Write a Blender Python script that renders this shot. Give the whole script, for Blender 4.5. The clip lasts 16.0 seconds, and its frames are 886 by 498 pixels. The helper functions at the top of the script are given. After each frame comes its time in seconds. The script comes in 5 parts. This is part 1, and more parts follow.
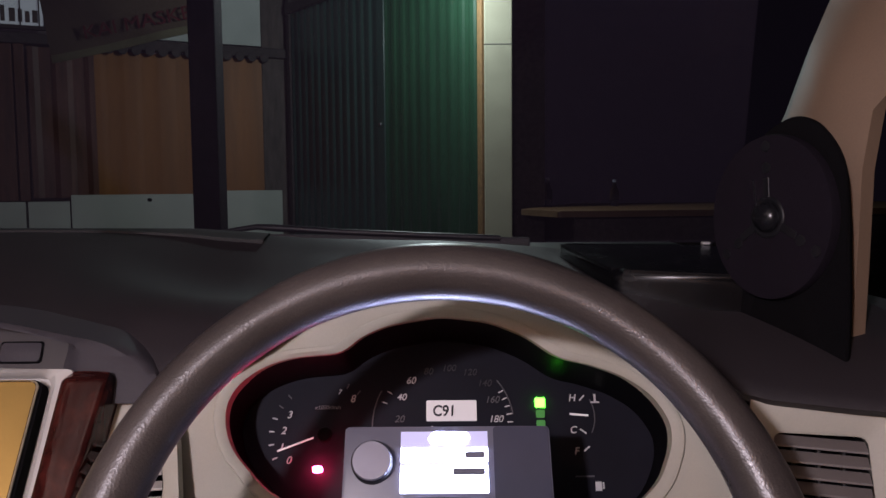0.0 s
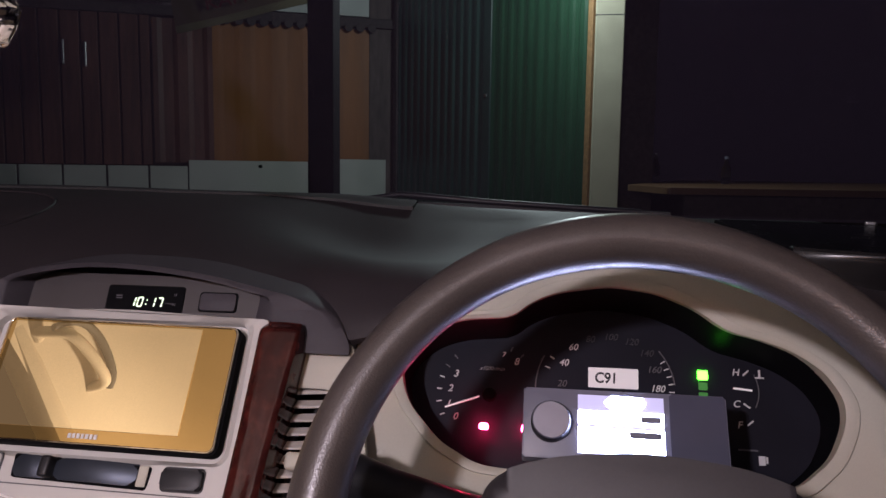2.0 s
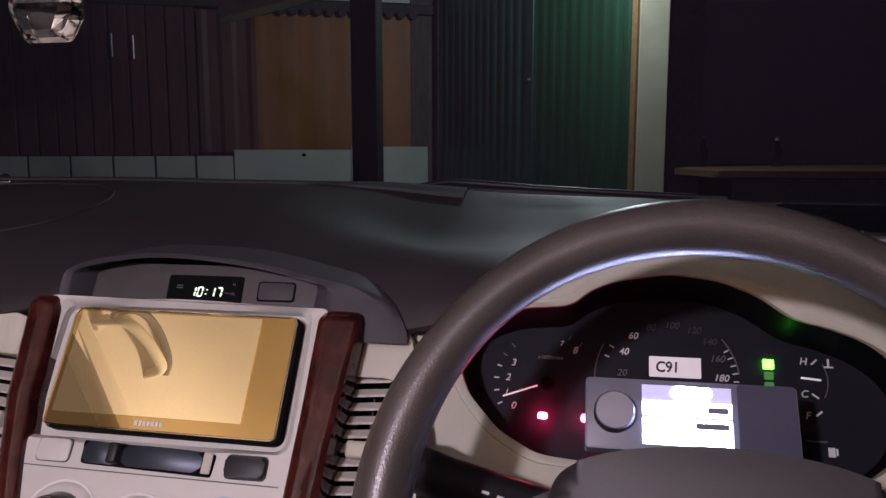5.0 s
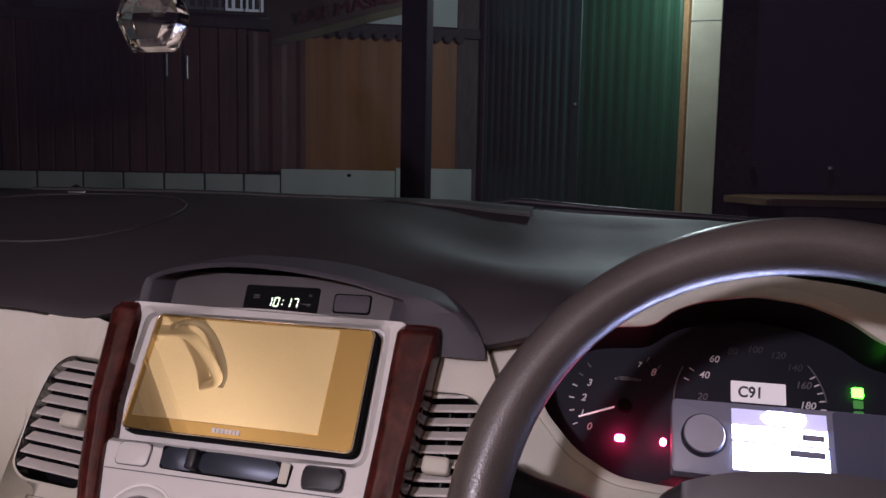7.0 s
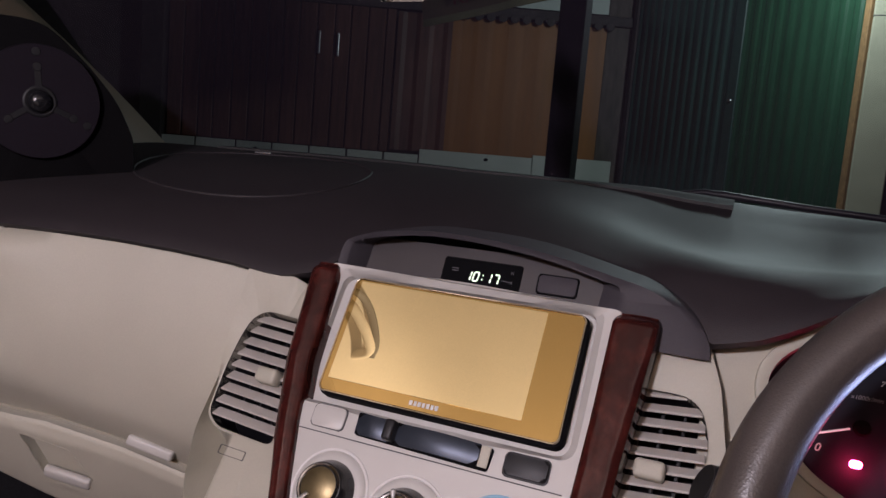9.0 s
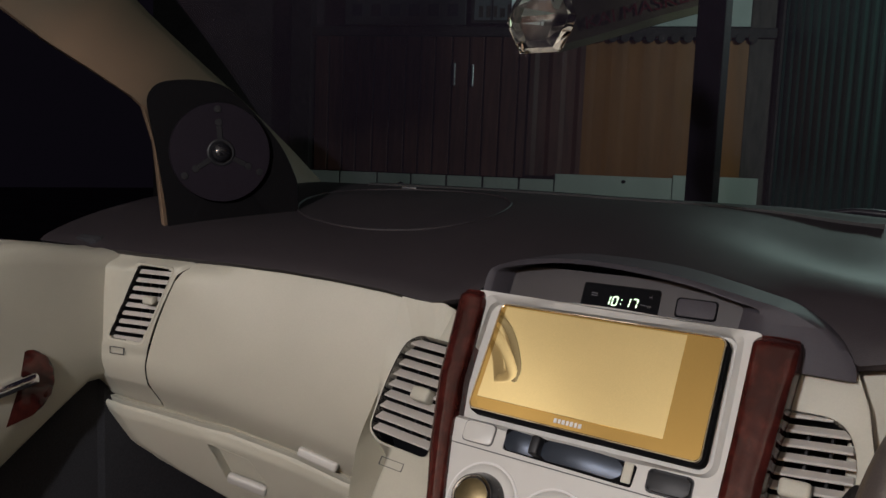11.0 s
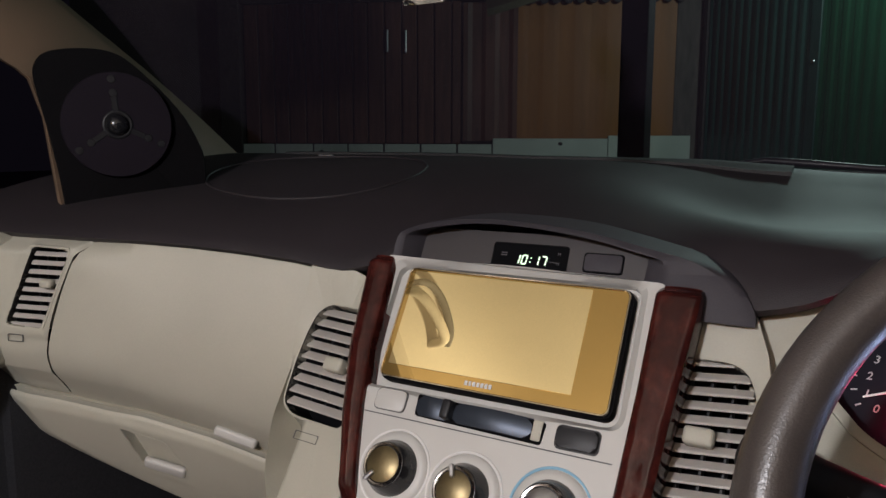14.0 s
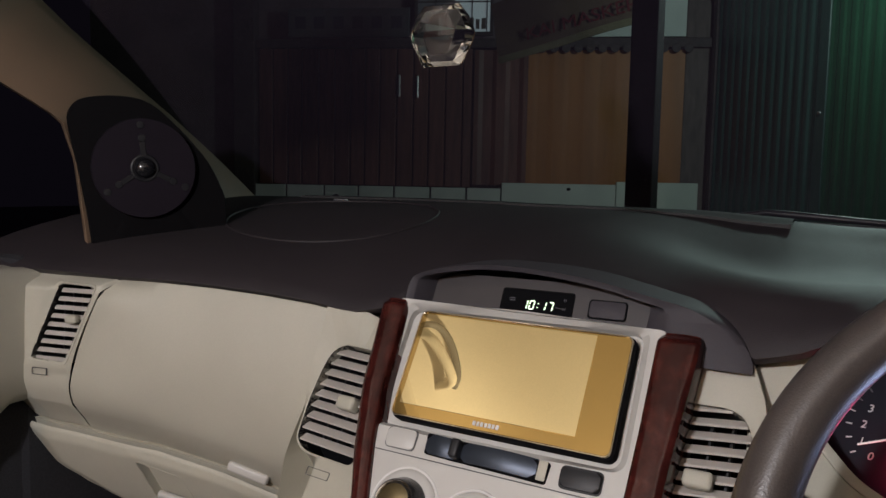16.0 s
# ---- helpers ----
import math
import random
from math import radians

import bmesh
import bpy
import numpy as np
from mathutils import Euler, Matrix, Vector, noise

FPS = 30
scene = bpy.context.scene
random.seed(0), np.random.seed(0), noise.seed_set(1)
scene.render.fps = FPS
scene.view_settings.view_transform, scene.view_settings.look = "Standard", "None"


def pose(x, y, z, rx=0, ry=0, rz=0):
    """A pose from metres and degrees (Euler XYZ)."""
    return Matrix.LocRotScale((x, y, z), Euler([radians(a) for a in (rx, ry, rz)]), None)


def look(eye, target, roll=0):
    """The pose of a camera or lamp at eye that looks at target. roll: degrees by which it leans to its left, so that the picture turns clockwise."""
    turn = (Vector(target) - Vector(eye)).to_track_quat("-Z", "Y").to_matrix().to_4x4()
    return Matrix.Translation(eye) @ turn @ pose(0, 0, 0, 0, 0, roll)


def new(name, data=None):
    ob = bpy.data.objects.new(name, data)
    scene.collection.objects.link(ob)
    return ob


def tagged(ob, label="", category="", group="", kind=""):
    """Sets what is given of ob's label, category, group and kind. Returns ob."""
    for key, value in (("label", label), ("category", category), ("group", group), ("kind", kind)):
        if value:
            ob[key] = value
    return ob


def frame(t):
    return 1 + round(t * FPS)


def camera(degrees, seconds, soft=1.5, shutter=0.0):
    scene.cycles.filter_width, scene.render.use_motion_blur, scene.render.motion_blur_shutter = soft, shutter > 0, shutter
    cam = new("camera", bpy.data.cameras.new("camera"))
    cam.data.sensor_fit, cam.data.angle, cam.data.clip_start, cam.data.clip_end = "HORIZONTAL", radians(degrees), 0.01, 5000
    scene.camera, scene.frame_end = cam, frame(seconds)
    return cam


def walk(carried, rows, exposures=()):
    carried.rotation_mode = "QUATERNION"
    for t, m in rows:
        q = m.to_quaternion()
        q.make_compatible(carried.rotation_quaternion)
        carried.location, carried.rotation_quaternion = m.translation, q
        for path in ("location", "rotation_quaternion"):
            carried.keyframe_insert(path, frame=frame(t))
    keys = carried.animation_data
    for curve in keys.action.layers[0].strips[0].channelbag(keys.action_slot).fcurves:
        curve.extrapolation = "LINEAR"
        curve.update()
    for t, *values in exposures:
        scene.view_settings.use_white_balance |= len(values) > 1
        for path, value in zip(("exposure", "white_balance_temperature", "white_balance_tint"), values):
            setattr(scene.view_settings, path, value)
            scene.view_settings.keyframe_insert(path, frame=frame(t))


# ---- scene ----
cam = camera(60.9, 16.0)
PATH = [
    (0, (0.008, 0.056, 1.303), (-0.001, 2.05, 1.15), -0.5),
    (0.5, (0.008, 0.059, 1.302), (-0.042, 2.052, 1.142), -0.8),
    (1, (-0.004, 0.051, 1.301), (-0.087, 2.042, 1.131), -0.2),
    (1.5, (-0.028, 0.037, 1.299), (-0.168, 2.021, 1.096), -0.0),
    (2, (-0.053, 0.032, 1.301), (-0.305, 2.003, 1.075), 0.8),
    (2.5, (-0.062, 0.03, 1.302), (-0.384, 1.992, 1.086), 1.2),
    (3, (-0.073, 0.032, 1.3), (-0.438, 1.983, 1.057), 1.7),
    (3.2, (-0.075, 0.034, 1.299), (-0.445, 1.983, 1.042), 1.6),
    (5.3, (-0.065, 0.036, 1.302), (-0.418, 1.986, 1.035), -0.3),
    (5.5, (-0.064, 0.046, 1.299), (-0.408, 1.997, 1.025), -0.4),
    (6, (-0.056, 0.04, 1.307), (-0.367, 2.001, 1.067), -0.8),
    (6.5, (-0.064, 0.035, 1.307), (-0.336, 2.008, 1.13), 0.4),
    (7, (-0.098, 0.031, 1.295), (-0.559, 1.967, 1.092), 1.0),
    (7.5, (-0.114, 0.044, 1.293), (-0.618, 1.955, 0.988), 1.0),
    (8, (-0.13, 0.051, 1.292), (-0.633, 1.957, 0.954), 2.3),
    (8.5, (-0.172, 0.044, 1.29), (-0.794, 1.925, 1.018), 4.3),
    (9, (-0.175, 0.044, 1.28), (-0.939, 1.875, 1.028), 4.7),
    (9.5, (-0.148, 0.017, 1.289), (-0.988, 1.819, 1.072), 3.2),
    (10, (-0.152, -0.006, 1.296), (-1.144, 1.722, 1.127), 3.3),
    (10.2, (-0.159, -0.005, 1.292), (-1.221, 1.68, 1.113), 3.4),
    (12.3, (-0.149, 0.01, 1.286), (-1.237, 1.672, 1.059), 1.6),
    (12.5, (-0.143, 0.005, 1.29), (-1.218, 1.683, 1.117), 1.7),
    (13, (-0.136, 0.015, 1.29), (-1.112, 1.754, 1.141), 1.3),
    (13.5, (-0.138, 0.028, 1.283), (-1.107, 1.764, 1.068), 0.6),
    (14, (-0.138, 0.033, 1.282), (-1.098, 1.765, 0.996), 0.1),
    (14.5, (-0.142, 0.03, 1.282), (-1.092, 1.765, 0.986), 0.8),
    (15, (-0.125, 0.015, 1.289), (-1.063, 1.766, 1.059), 0.7),
    (15.5, (-0.128, 0.017, 1.285), (-1.088, 1.762, 1.104), 1.0),
    (16, (-0.127, 0.006, 1.288), (-1.111, 1.738, 1.113), 1.1),
]
walk(cam, [(t, look(eye, target, roll)) for t, eye, target, roll in PATH],
     [(0, 0, 6100, 34), (5.5, 0, 5950, 37), (7.5, 0, 5900, 37), (9.5, 0, 5950, 26), (12.5, 0, 6000, 7), (13, 0, 5880, 14), (14, 0, 5920, 14), (16, 0, 5980, 15)])

# ---- world, lights, exposure ----
world = bpy.data.worlds.new("night")
scene.world = world
world.use_nodes = True
world.node_tree.nodes["Background"].inputs[0].default_value = (0.0027, 0.0021, 0.0032, 1)
world.node_tree.nodes["Background"].inputs[1].default_value = 1.0


def lamp(name, kind, m, watts, colour, size=0.1, size_y=None):
    d = bpy.data.lights.new(name, kind)
    d.energy, d.color = watts, colour
    if kind == "AREA":
        d.size = size
        if size_y:
            d.shape, d.size_y = "RECTANGLE", size_y
    else:
        d.shadow_soft_size = size
    ob = new(name, d)
    ob.matrix_world = m
    return ob


# cool cabin lamp, an unseen warm fill light added further back on the roof's middle line, the tube lamp under the eaves
# in front of the gate
lamp("cabin_light", "POINT", pose(-0.39, -0.54, 1.588), 31.0, (1.0, 0.945, 0.875), 0.028)
lamp("rear_warm_fill", "AREA", pose(-0.36, -1.60, 1.722), 8.0, (1.0, 0.42, 0.12), 0.08, 0.12)
lamp("tube_light", "POINT", pose(-0.10, 4.58, 2.72), 52.0, (0.76, 1.0, 0.84), 0.10)

# ---- materials ----


def shader(name, colour, rough=0.5, metal=0.0, grain=0.0, grain_size=200.0, stain=0.0, stain_size=8.0, bump=0.0, bump_size=400.0,
           coat=0.0, emit=None, emit_strength=0.0, spec=0.5, stretch=(1, 1, 1), figure=None):
    m = bpy.data.materials.new(name)
    m.use_nodes = True
    nt = m.node_tree
    b = nt.nodes["Principled BSDF"]
    b.inputs["Base Color"].default_value = (*colour, 1)
    b.inputs["Roughness"].default_value = rough
    b.inputs["Metallic"].default_value = metal
    b.inputs["Coat Weight"].default_value = coat
    b.inputs["Coat Roughness"].default_value = 0.035
    b.inputs["Specular IOR Level"].default_value = spec
    if emit:
        b.inputs["Emission Color"].default_value = (*emit, 1)
        b.inputs["Emission Strength"].default_value = emit_strength
    geo = nt.nodes.new("ShaderNodeNewGeometry")
    mp = nt.nodes.new("ShaderNodeMapping")
    mp.inputs["Scale"].default_value = stretch
    nt.links.new(geo.outputs["Position"], mp.inputs[0])
    link, out = nt.links.new, None

    def noise_at(size, detail=3.0):
        n = nt.nodes.new("ShaderNodeTexNoise")
        n.inputs["Scale"].default_value, n.inputs["Detail"].default_value = size, detail
        link(mp.outputs[0], n.inputs["Vector"])
        return n.outputs["Fac"]

    def vary(fac, amount, into):
        r = nt.nodes.new("ShaderNodeMapRange")
        r.inputs["From Min"].default_value, r.inputs["From Max"].default_value = 0.3, 0.7
        r.inputs["To Min"].default_value, r.inputs["To Max"].default_value = 1 - amount, 1 + amount
        link(fac, r.inputs["Value"])
        mul = nt.nodes.new("ShaderNodeVectorMath")
        mul.operation = "SCALE"
        if into is None:
            mul.inputs[0].default_value = colour
        else:
            link(into, mul.inputs[0])
        link(r.outputs[0], mul.inputs["Scale"])
        return mul.outputs[0]

    if grain:
        out = vary(noise_at(grain_size), grain, out)
    if stain:
        f = noise_at(stain_size, 5.0)
        out = vary(f, stain, out)
        rr = nt.nodes.new("ShaderNodeMapRange")
        rr.inputs["To Min"].default_value, rr.inputs["To Max"].default_value = rough - min(0.08, 0.4 * rough), rough + min(0.08, 0.4 * rough)
        link(f, rr.inputs["Value"])
        link(rr.outputs[0], b.inputs["Roughness"])
    if figure:
        # burl: dark swirls between the lighter grain, warped by a coarse noise
        big, warp = nt.nodes.new("ShaderNodeTexNoise"), nt.nodes.new("ShaderNodeVectorMath")
        big.inputs["Scale"].default_value = 30.0
        link(mp.outputs[0], big.inputs["Vector"])
        warp.operation = "MULTIPLY_ADD"
        warp.inputs[1].default_value = (0.05, 0.05, 0.05)
        link(big.outputs["Color"], warp.inputs[0])
        link(mp.outputs[0], warp.inputs[2])
        cells, edge, mix = (nt.nodes.new("ShaderNode" + k) for k in ("TexVoronoi", "MapRange", "Mix"))
        cells.feature = "SMOOTH_F1"
        cells.inputs["Scale"].default_value = 75.0
        link(warp.outputs[0], cells.inputs["Vector"])
        edge.inputs["From Min"].default_value, edge.inputs["From Max"].default_value = 0.30, 0.62
        link(cells.outputs["Distance"], edge.inputs["Value"])
        mix.data_type = "RGBA"
        link(edge.outputs[0], mix.inputs["Factor"])
        link(out, mix.inputs["A"])
        mix.inputs["B"].default_value = (*figure, 1)
        out = mix.outputs["Result"]
        # the lacquer is a little wavy
        wavy = nt.nodes.new("ShaderNodeBump")
        wavy.inputs["Strength"].default_value, wavy.inputs["Distance"].default_value = 0.8, 0.0012
        link(noise_at(50.0, 1.0), wavy.inputs["Height"])
        link(wavy.outputs[0], b.inputs["Coat Normal"])
    if out is not None:
        link(out, b.inputs["Base Color"])
    if bump:
        bp = nt.nodes.new("ShaderNodeBump")
        bp.inputs["Strength"].default_value, bp.inputs["Distance"].default_value = bump, 0.001
        link(noise_at(bump_size, 2.0), bp.inputs["Height"])
        link(bp.outputs[0], b.inputs["Normal"])
    return m


BEIGE = shader("beige_plastic", (0.455, 0.438, 0.362), 0.55, grain=0.03, grain_size=900, stain=0.05, stain_size=9, bump=0.10, bump_size=1600)
BEIGE_SLAT = shader("vent_plastic", (0.44, 0.415, 0.38), 0.5, stain=0.06, stain_size=30)
PANEL = shader("stack_plastic", (0.53, 0.520, 0.490), 0.42, stain=0.04, stain_size=15, bump=0.04, bump_size=1800)
PAD = shader("dash_vinyl", (0.030, 0.025, 0.028), 0.56, spec=0.36, grain=0.08, grain_size=700, stain=0.12, stain_size=7, bump=0.25, bump_size=1100)
HOODP = shader("hood_plastic", (0.055, 0.050, 0.058), 0.6, spec=0.25, grain=0.05, grain_size=800, stain=0.06, stain_size=12, bump=0.15, bump_size=1300)
BLACK = shader("black_plastic", (0.012, 0.012, 0.014), 0.45, stain=0.2, stain_size=25, spec=0.35)
MATTE = shader("black_recess", (0.004, 0.004, 0.005), 0.9, stain=0.2, stain_size=30, spec=0.1)
GLOSS = shader("gloss_black", (0.010, 0.010, 0.012), 0.25, coat=0.3, stain=0.1, stain_size=40)
RUBBER = shader("dark_grey_strip", (0.03, 0.029, 0.03), 0.7, grain=0.15, grain_size=900, bump=0.2, bump_size=1200)
LEATHER = shader("wheel_leather", (0.060, 0.050, 0.046), 0.31, grain=0.12, grain_size=900, stain=0.15, stain_size=18, bump=0.20, bump_size=850, spec=0.65)
LEATHER_DARK = shader("wheel_hub_vinyl", (0.024, 0.022, 0.025), 0.5, grain=0.08, grain_size=600, stain=0.08, stain_size=12, bump=0.15, bump_size=2600)
BRONZE = shader("bronze_rim", (0.66, 0.58, 0.45), 0.12, 1.0, stain=0.04, stain_size=30)
CHROME = shader("chrome", (0.82, 0.82, 0.84), 0.10, 1.0, stain=0.04, stain_size=30)
SATIN = shader("satin_metal", (0.55, 0.55, 0.56), 0.3, 1.0, stain=0.08, stain_size=60)
WOOD = shader("burl_wood", (0.058, 0.0125, 0.0095), 0.55, grain=0.22, grain_size=210, stain=0.40, stain_size=48, coat=1.0, stretch=(1, 1, 0.8), spec=0.0, figure=(0.034, 0.0080, 0.0066))
# the emission in both golds makes up for a brighter reflected roof lining
GOLD = shader("gold_display_added_glow", (0.95, 0.80, 0.42), 0.012, 1.0, stain=0.012, stain_size=14, emit=(1.0, 0.66, 0.26), emit_strength=0.15)
GOLD_EDGE = shader("gold_border_added_glow", (0.55, 0.37, 0.12), 0.015, 1.0, stain=0.02, stain_size=14, emit=(1.0, 0.58, 0.16), emit_strength=0.09)
DEVICE = shader("device_plastic", (0.15, 0.153, 0.20), 0.4, stain=0.05, stain_size=40)
DEVICE_KNOB = shader("device_knob", (0.30, 0.30, 0.36), 0.36, 0.75, stain=0.06, stain_size=50)
DIAL = shader("dial_face", (0.0105, 0.0107, 0.018), 0.6, stain=0.15, stain_size=20, spec=0.12)
MARK = shader("dial_marking", (0.62, 0.62, 0.62), 0.6)
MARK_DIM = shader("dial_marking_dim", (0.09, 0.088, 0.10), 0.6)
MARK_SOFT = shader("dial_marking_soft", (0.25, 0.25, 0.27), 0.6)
# white print darkened for the numerals that lie in shade
MARK_SHADED = shader("dial_marking_shaded", (0.020, 0.020, 0.026), 0.6)
RINGM = shader("dark_chrome", (0.30, 0.28, 0.26), 0.18, 1.0, stain=0.05, stain_size=60)
NEEDLE = shader("needle_white", (0.75, 0.73, 0.7), 0.5, emit=(1, 0.95, 0.9), emit_strength=0.25)
LCD_GREY = shader("odometer_lcd", (0.50, 0.48, 0.45), 0.5, emit=(1.0, 0.95, 0.88), emit_strength=0.32)
LCD_INK = shader("lcd_ink", (0.02, 0.02, 0.02), 0.6)
LCD_WHITE = shader("lit_screen", (0.6, 0.65, 0.7), 0.4, emit=(0.60, 0.72, 1.0), emit_strength=32.0)
LCD_LILAC = shader("lit_screen_dim", (0.4, 0.4, 0.5), 0.4, emit=(0.50, 0.50, 0.72), emit_strength=0.75)
LED_RED = shader("red_warning_lamp", (0.6, 0.05, 0.08), 0.5, emit=(1.0, 0.035, 0.10), emit_strength=100.0)
LED_GREEN = shader("green_indicator", (0.2, 0.6, 0.1), 0.5, emit=(0.022, 1.0, 0.010), emit_strength=12.0)
LED_GREEN_DIM = shader("green_indicator_dim", (0.05, 0.3, 0.05), 0.5, emit=(0.1, 0.6, 0.08), emit_strength=0.10)
CLOCK_LED = shader("clock_segments", (0.5, 0.6, 0.4), 0.5, emit=(0.78, 1.0, 0.62), emit_strength=1.6)
SPEAKER = shader("speaker_plate", (0.0125, 0.0095, 0.0145), 0.8, spec=0.12, grain=0.08, grain_size=300, stain=0.08, stain_size=20)
PODM = shader("speaker_pod_fabric", (0.0045, 0.0042, 0.005), 0.9, spec=0.1, grain=0.2, grain_size=800, bump=0.4, bump_size=1200)
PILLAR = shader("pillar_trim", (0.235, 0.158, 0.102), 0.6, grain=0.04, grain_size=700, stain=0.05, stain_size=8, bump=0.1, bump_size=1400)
LINING = shader("roof_lining", (0.60, 0.535, 0.44), 0.9, grain=0.06, grain_size=500, stain=0.05, stain_size=5, bump=0.3, bump_size=900)
CARPET = shader("dark_carpet", (0.02, 0.02, 0.024), 0.95, grain=0.3, grain_size=500, bump=0.5, bump_size=700)
SEATM = shader("seat_fabric", (0.12, 0.105, 0.09), 0.9, grain=0.1, grain_size=400, stain=0.08, stain_size=10, bump=0.3, bump_size=800)
CAPO = shader("orange_cap", (0.75, 0.30, 0.07), 0.35, stain=0.1, stain_size=80)
# outside
GROUND = shader("concrete_ground", (0.16, 0.155, 0.15), 0.9, grain=0.2, grain_size=60, stain=0.3, stain_size=1.2, bump=0.4, bump_size=60)
TILE = shader("white_wall_tile", (0.44, 0.46, 0.42), 0.45, stain=0.10, stain_size=3, grain=0.04, grain_size=80)
GROUT = shader("dark_joint", (0.10, 0.10, 0.10), 0.9, stain=0.2, stain_size=10)
ORANGE = shader("orange_brown_sheet", (0.25, 0.088, 0.016), 0.6, grain=0.10, grain_size=14, stain=0.22, stain_size=2.5, stretch=(1, 1, 0.12))
BROWNW = shader("dark_brown_boards", (0.100, 0.036, 0.025), 0.6, grain=0.25, grain_size=25, stain=0.3, stain_size=3, stretch=(1, 1, 0.1))
DARKWOOD = shader("dark_timber", (0.035, 0.026, 0.026), 0.75, grain=0.3, grain_size=30, stain=0.3, stain_size=4)
JAMBW = shader("brown_jamb_timber", (0.075, 0.056, 0.050), 0.75, grain=0.25, grain_size=30, stain=0.3, stain_size=4, stretch=(1, 1, 0.2))
POSTM = shader("dark_steel_post", (0.007, 0.006, 0.007), 0.8, spec=0.1, stain=0.3, stain_size=8)
SLATE = shader("slate_green_corrugated_sheet", (0.022, 0.046, 0.040), 0.34, stain=0.25, stain_size=2.5, grain=0.06, grain_size=40, stretch=(1, 1, 0.3))
GREEN = shader("green_corrugated_sheet", (0.013, 0.050, 0.026), 0.42, stain=0.25, stain_size=2.5, grain=0.06, grain_size=40, stretch=(1, 1, 0.3))
WHITEW = shader("white_plaster", (0.37, 0.35, 0.255), 0.8, grain=0.05, grain_size=60, stain=0.12, stain_size=4, bump=0.3, bump_size=80)
PALEW = shader("pale_wall_paint", (0.54, 0.57, 0.55), 0.8, grain=0.05, grain_size=60, stain=0.12, stain_size=3)
BROWNEDGE = shader("gate_edge_strip", (0.24, 0.13, 0.05), 0.7, grain=0.2, grain_size=50)
DARKWALL = shader("dark_wall", (0.10, 0.075, 0.08), 0.85, grain=0.1, grain_size=30, stain=0.25, stain_size=2)
# near-black colour stands for a surface without light
UNLIT = shader("unlit_near_black", (0.012, 0.012, 0.013), 0.9, stain=0.2, stain_size=2)
TABLEM = shader("plywood_counter", (0.115, 0.060, 0.025), 0.45, grain=0.15, grain_size=20, stain=0.2, stain_size=3, stretch=(0.2, 1, 1))
BANNER = shader("banner_sheet", (0.115, 0.078, 0.052), 0.7, stain=0.12, stain_size=3)
BANNER_HEM = shader("banner_olive_stripe", (0.17, 0.150, 0.085), 0.7, stain=0.15, stain_size=5)
BANNER_RED = shader("banner_red_print", (0.13, 0.012, 0.014), 0.7)
SIGNW = shader("sign_panel", (0.055, 0.057, 0.06), 0.6, stain=0.1, stain_size=4)
SIGN_BLUE = shader("sign_blue_print", (0.018, 0.020, 0.032), 0.6)
WINM_DIM = shader("dim_window_pane", (0.13, 0.135, 0.14), 0.5, stain=0.3, stain_size=6, stretch=(1, 1, 0.2), emit=(0.75, 0.9, 0.9), emit_strength=0.006)
WINM = shader("lit_window_pane", (0.5, 0.55, 0.55), 0.4, emit=(0.75, 0.9, 0.9), emit_strength=0.10)


def clear(name, tint, rough, ior):
    m = bpy.data.materials.new(name)
    m.use_nodes = True
    b = m.node_tree.nodes["Principled BSDF"]
    b.inputs["Base Color"].default_value = (*tint, 1)
    b.inputs["Roughness"].default_value = rough
    b.inputs["IOR"].default_value = ior
    b.inputs["Transmission Weight"].default_value = 1.0
    return m


# windscreen: clear, a faint mirror, a trace of purple diffuse that imitates glare haze
HAZED = bpy.data.materials.new("hazed_windscreen")
HAZED.use_nodes = True
nt = HAZED.node_tree
nt.nodes.remove(nt.nodes["Principled BSDF"])
see, veil, gloss = (nt.nodes.new("ShaderNode" + k) for k in ("BsdfTransparent", "BsdfDiffuse", "BsdfGlossy"))
veil.inputs["Color"].default_value = (0.60, 0.48, 0.74, 1)
gloss.inputs["Roughness"].default_value = 0.02
film_, mirror_ = nt.nodes.new("ShaderNodeMixShader"), nt.nodes.new("ShaderNodeMixShader")
film_.inputs[0].default_value = 0.019
mirror_.inputs[0].default_value = 0.012
nt.links.new(see.outputs[0], film_.inputs[1])
nt.links.new(veil.outputs[0], film_.inputs[2])
nt.links.new(film_.outputs[0], mirror_.inputs[1])
nt.links.new(gloss.outputs[0], mirror_.inputs[2])
nt.links.new(mirror_.outputs[0], nt.nodes["Material Output"].inputs[0])

CRYSTAL = clear("clear_crystal", (0.97, 0.97, 0.95), 0.02, 1.52)
BOTTLE = clear("bottle_glass", (0.55, 0.58, 0.6), 0.05, 1.45)

# ---- mesh helpers ----
ANCHOR = {}


def thing(name, at, label, category, group="", kind=""):
    ob = new(name)
    ob.empty_display_size = 0.02
    ob.location = at
    ANCHOR[ob.name] = Vector(at)
    return tagged(ob, label, category, group, kind)


def part(name, bm, material, parent=None, label="", smooth=None):
    me = bpy.data.meshes.new(name)
    if bm.faces:
        bmesh.ops.recalc_face_normals(bm, faces=bm.faces)
    bm.to_mesh(me)
    bm.free()
    me.materials.append(material)
    if smooth:
        me.shade_smooth()
        me.set_sharp_from_angle(angle=radians(smooth))
    ob = new(name, me)
    if parent is not None:
        ob.parent = parent
        ob.matrix_parent_inverse = Matrix.Translation(-ANCHOR.get(parent.name, Vector()))
        ANCHOR[ob.name] = Vector()
        if ANCHOR.get(parent.name, Vector()).length == 0:
            ob.matrix_parent_inverse = Matrix.Identity(4)
    if label:
        ob["label"] = label
    return ob


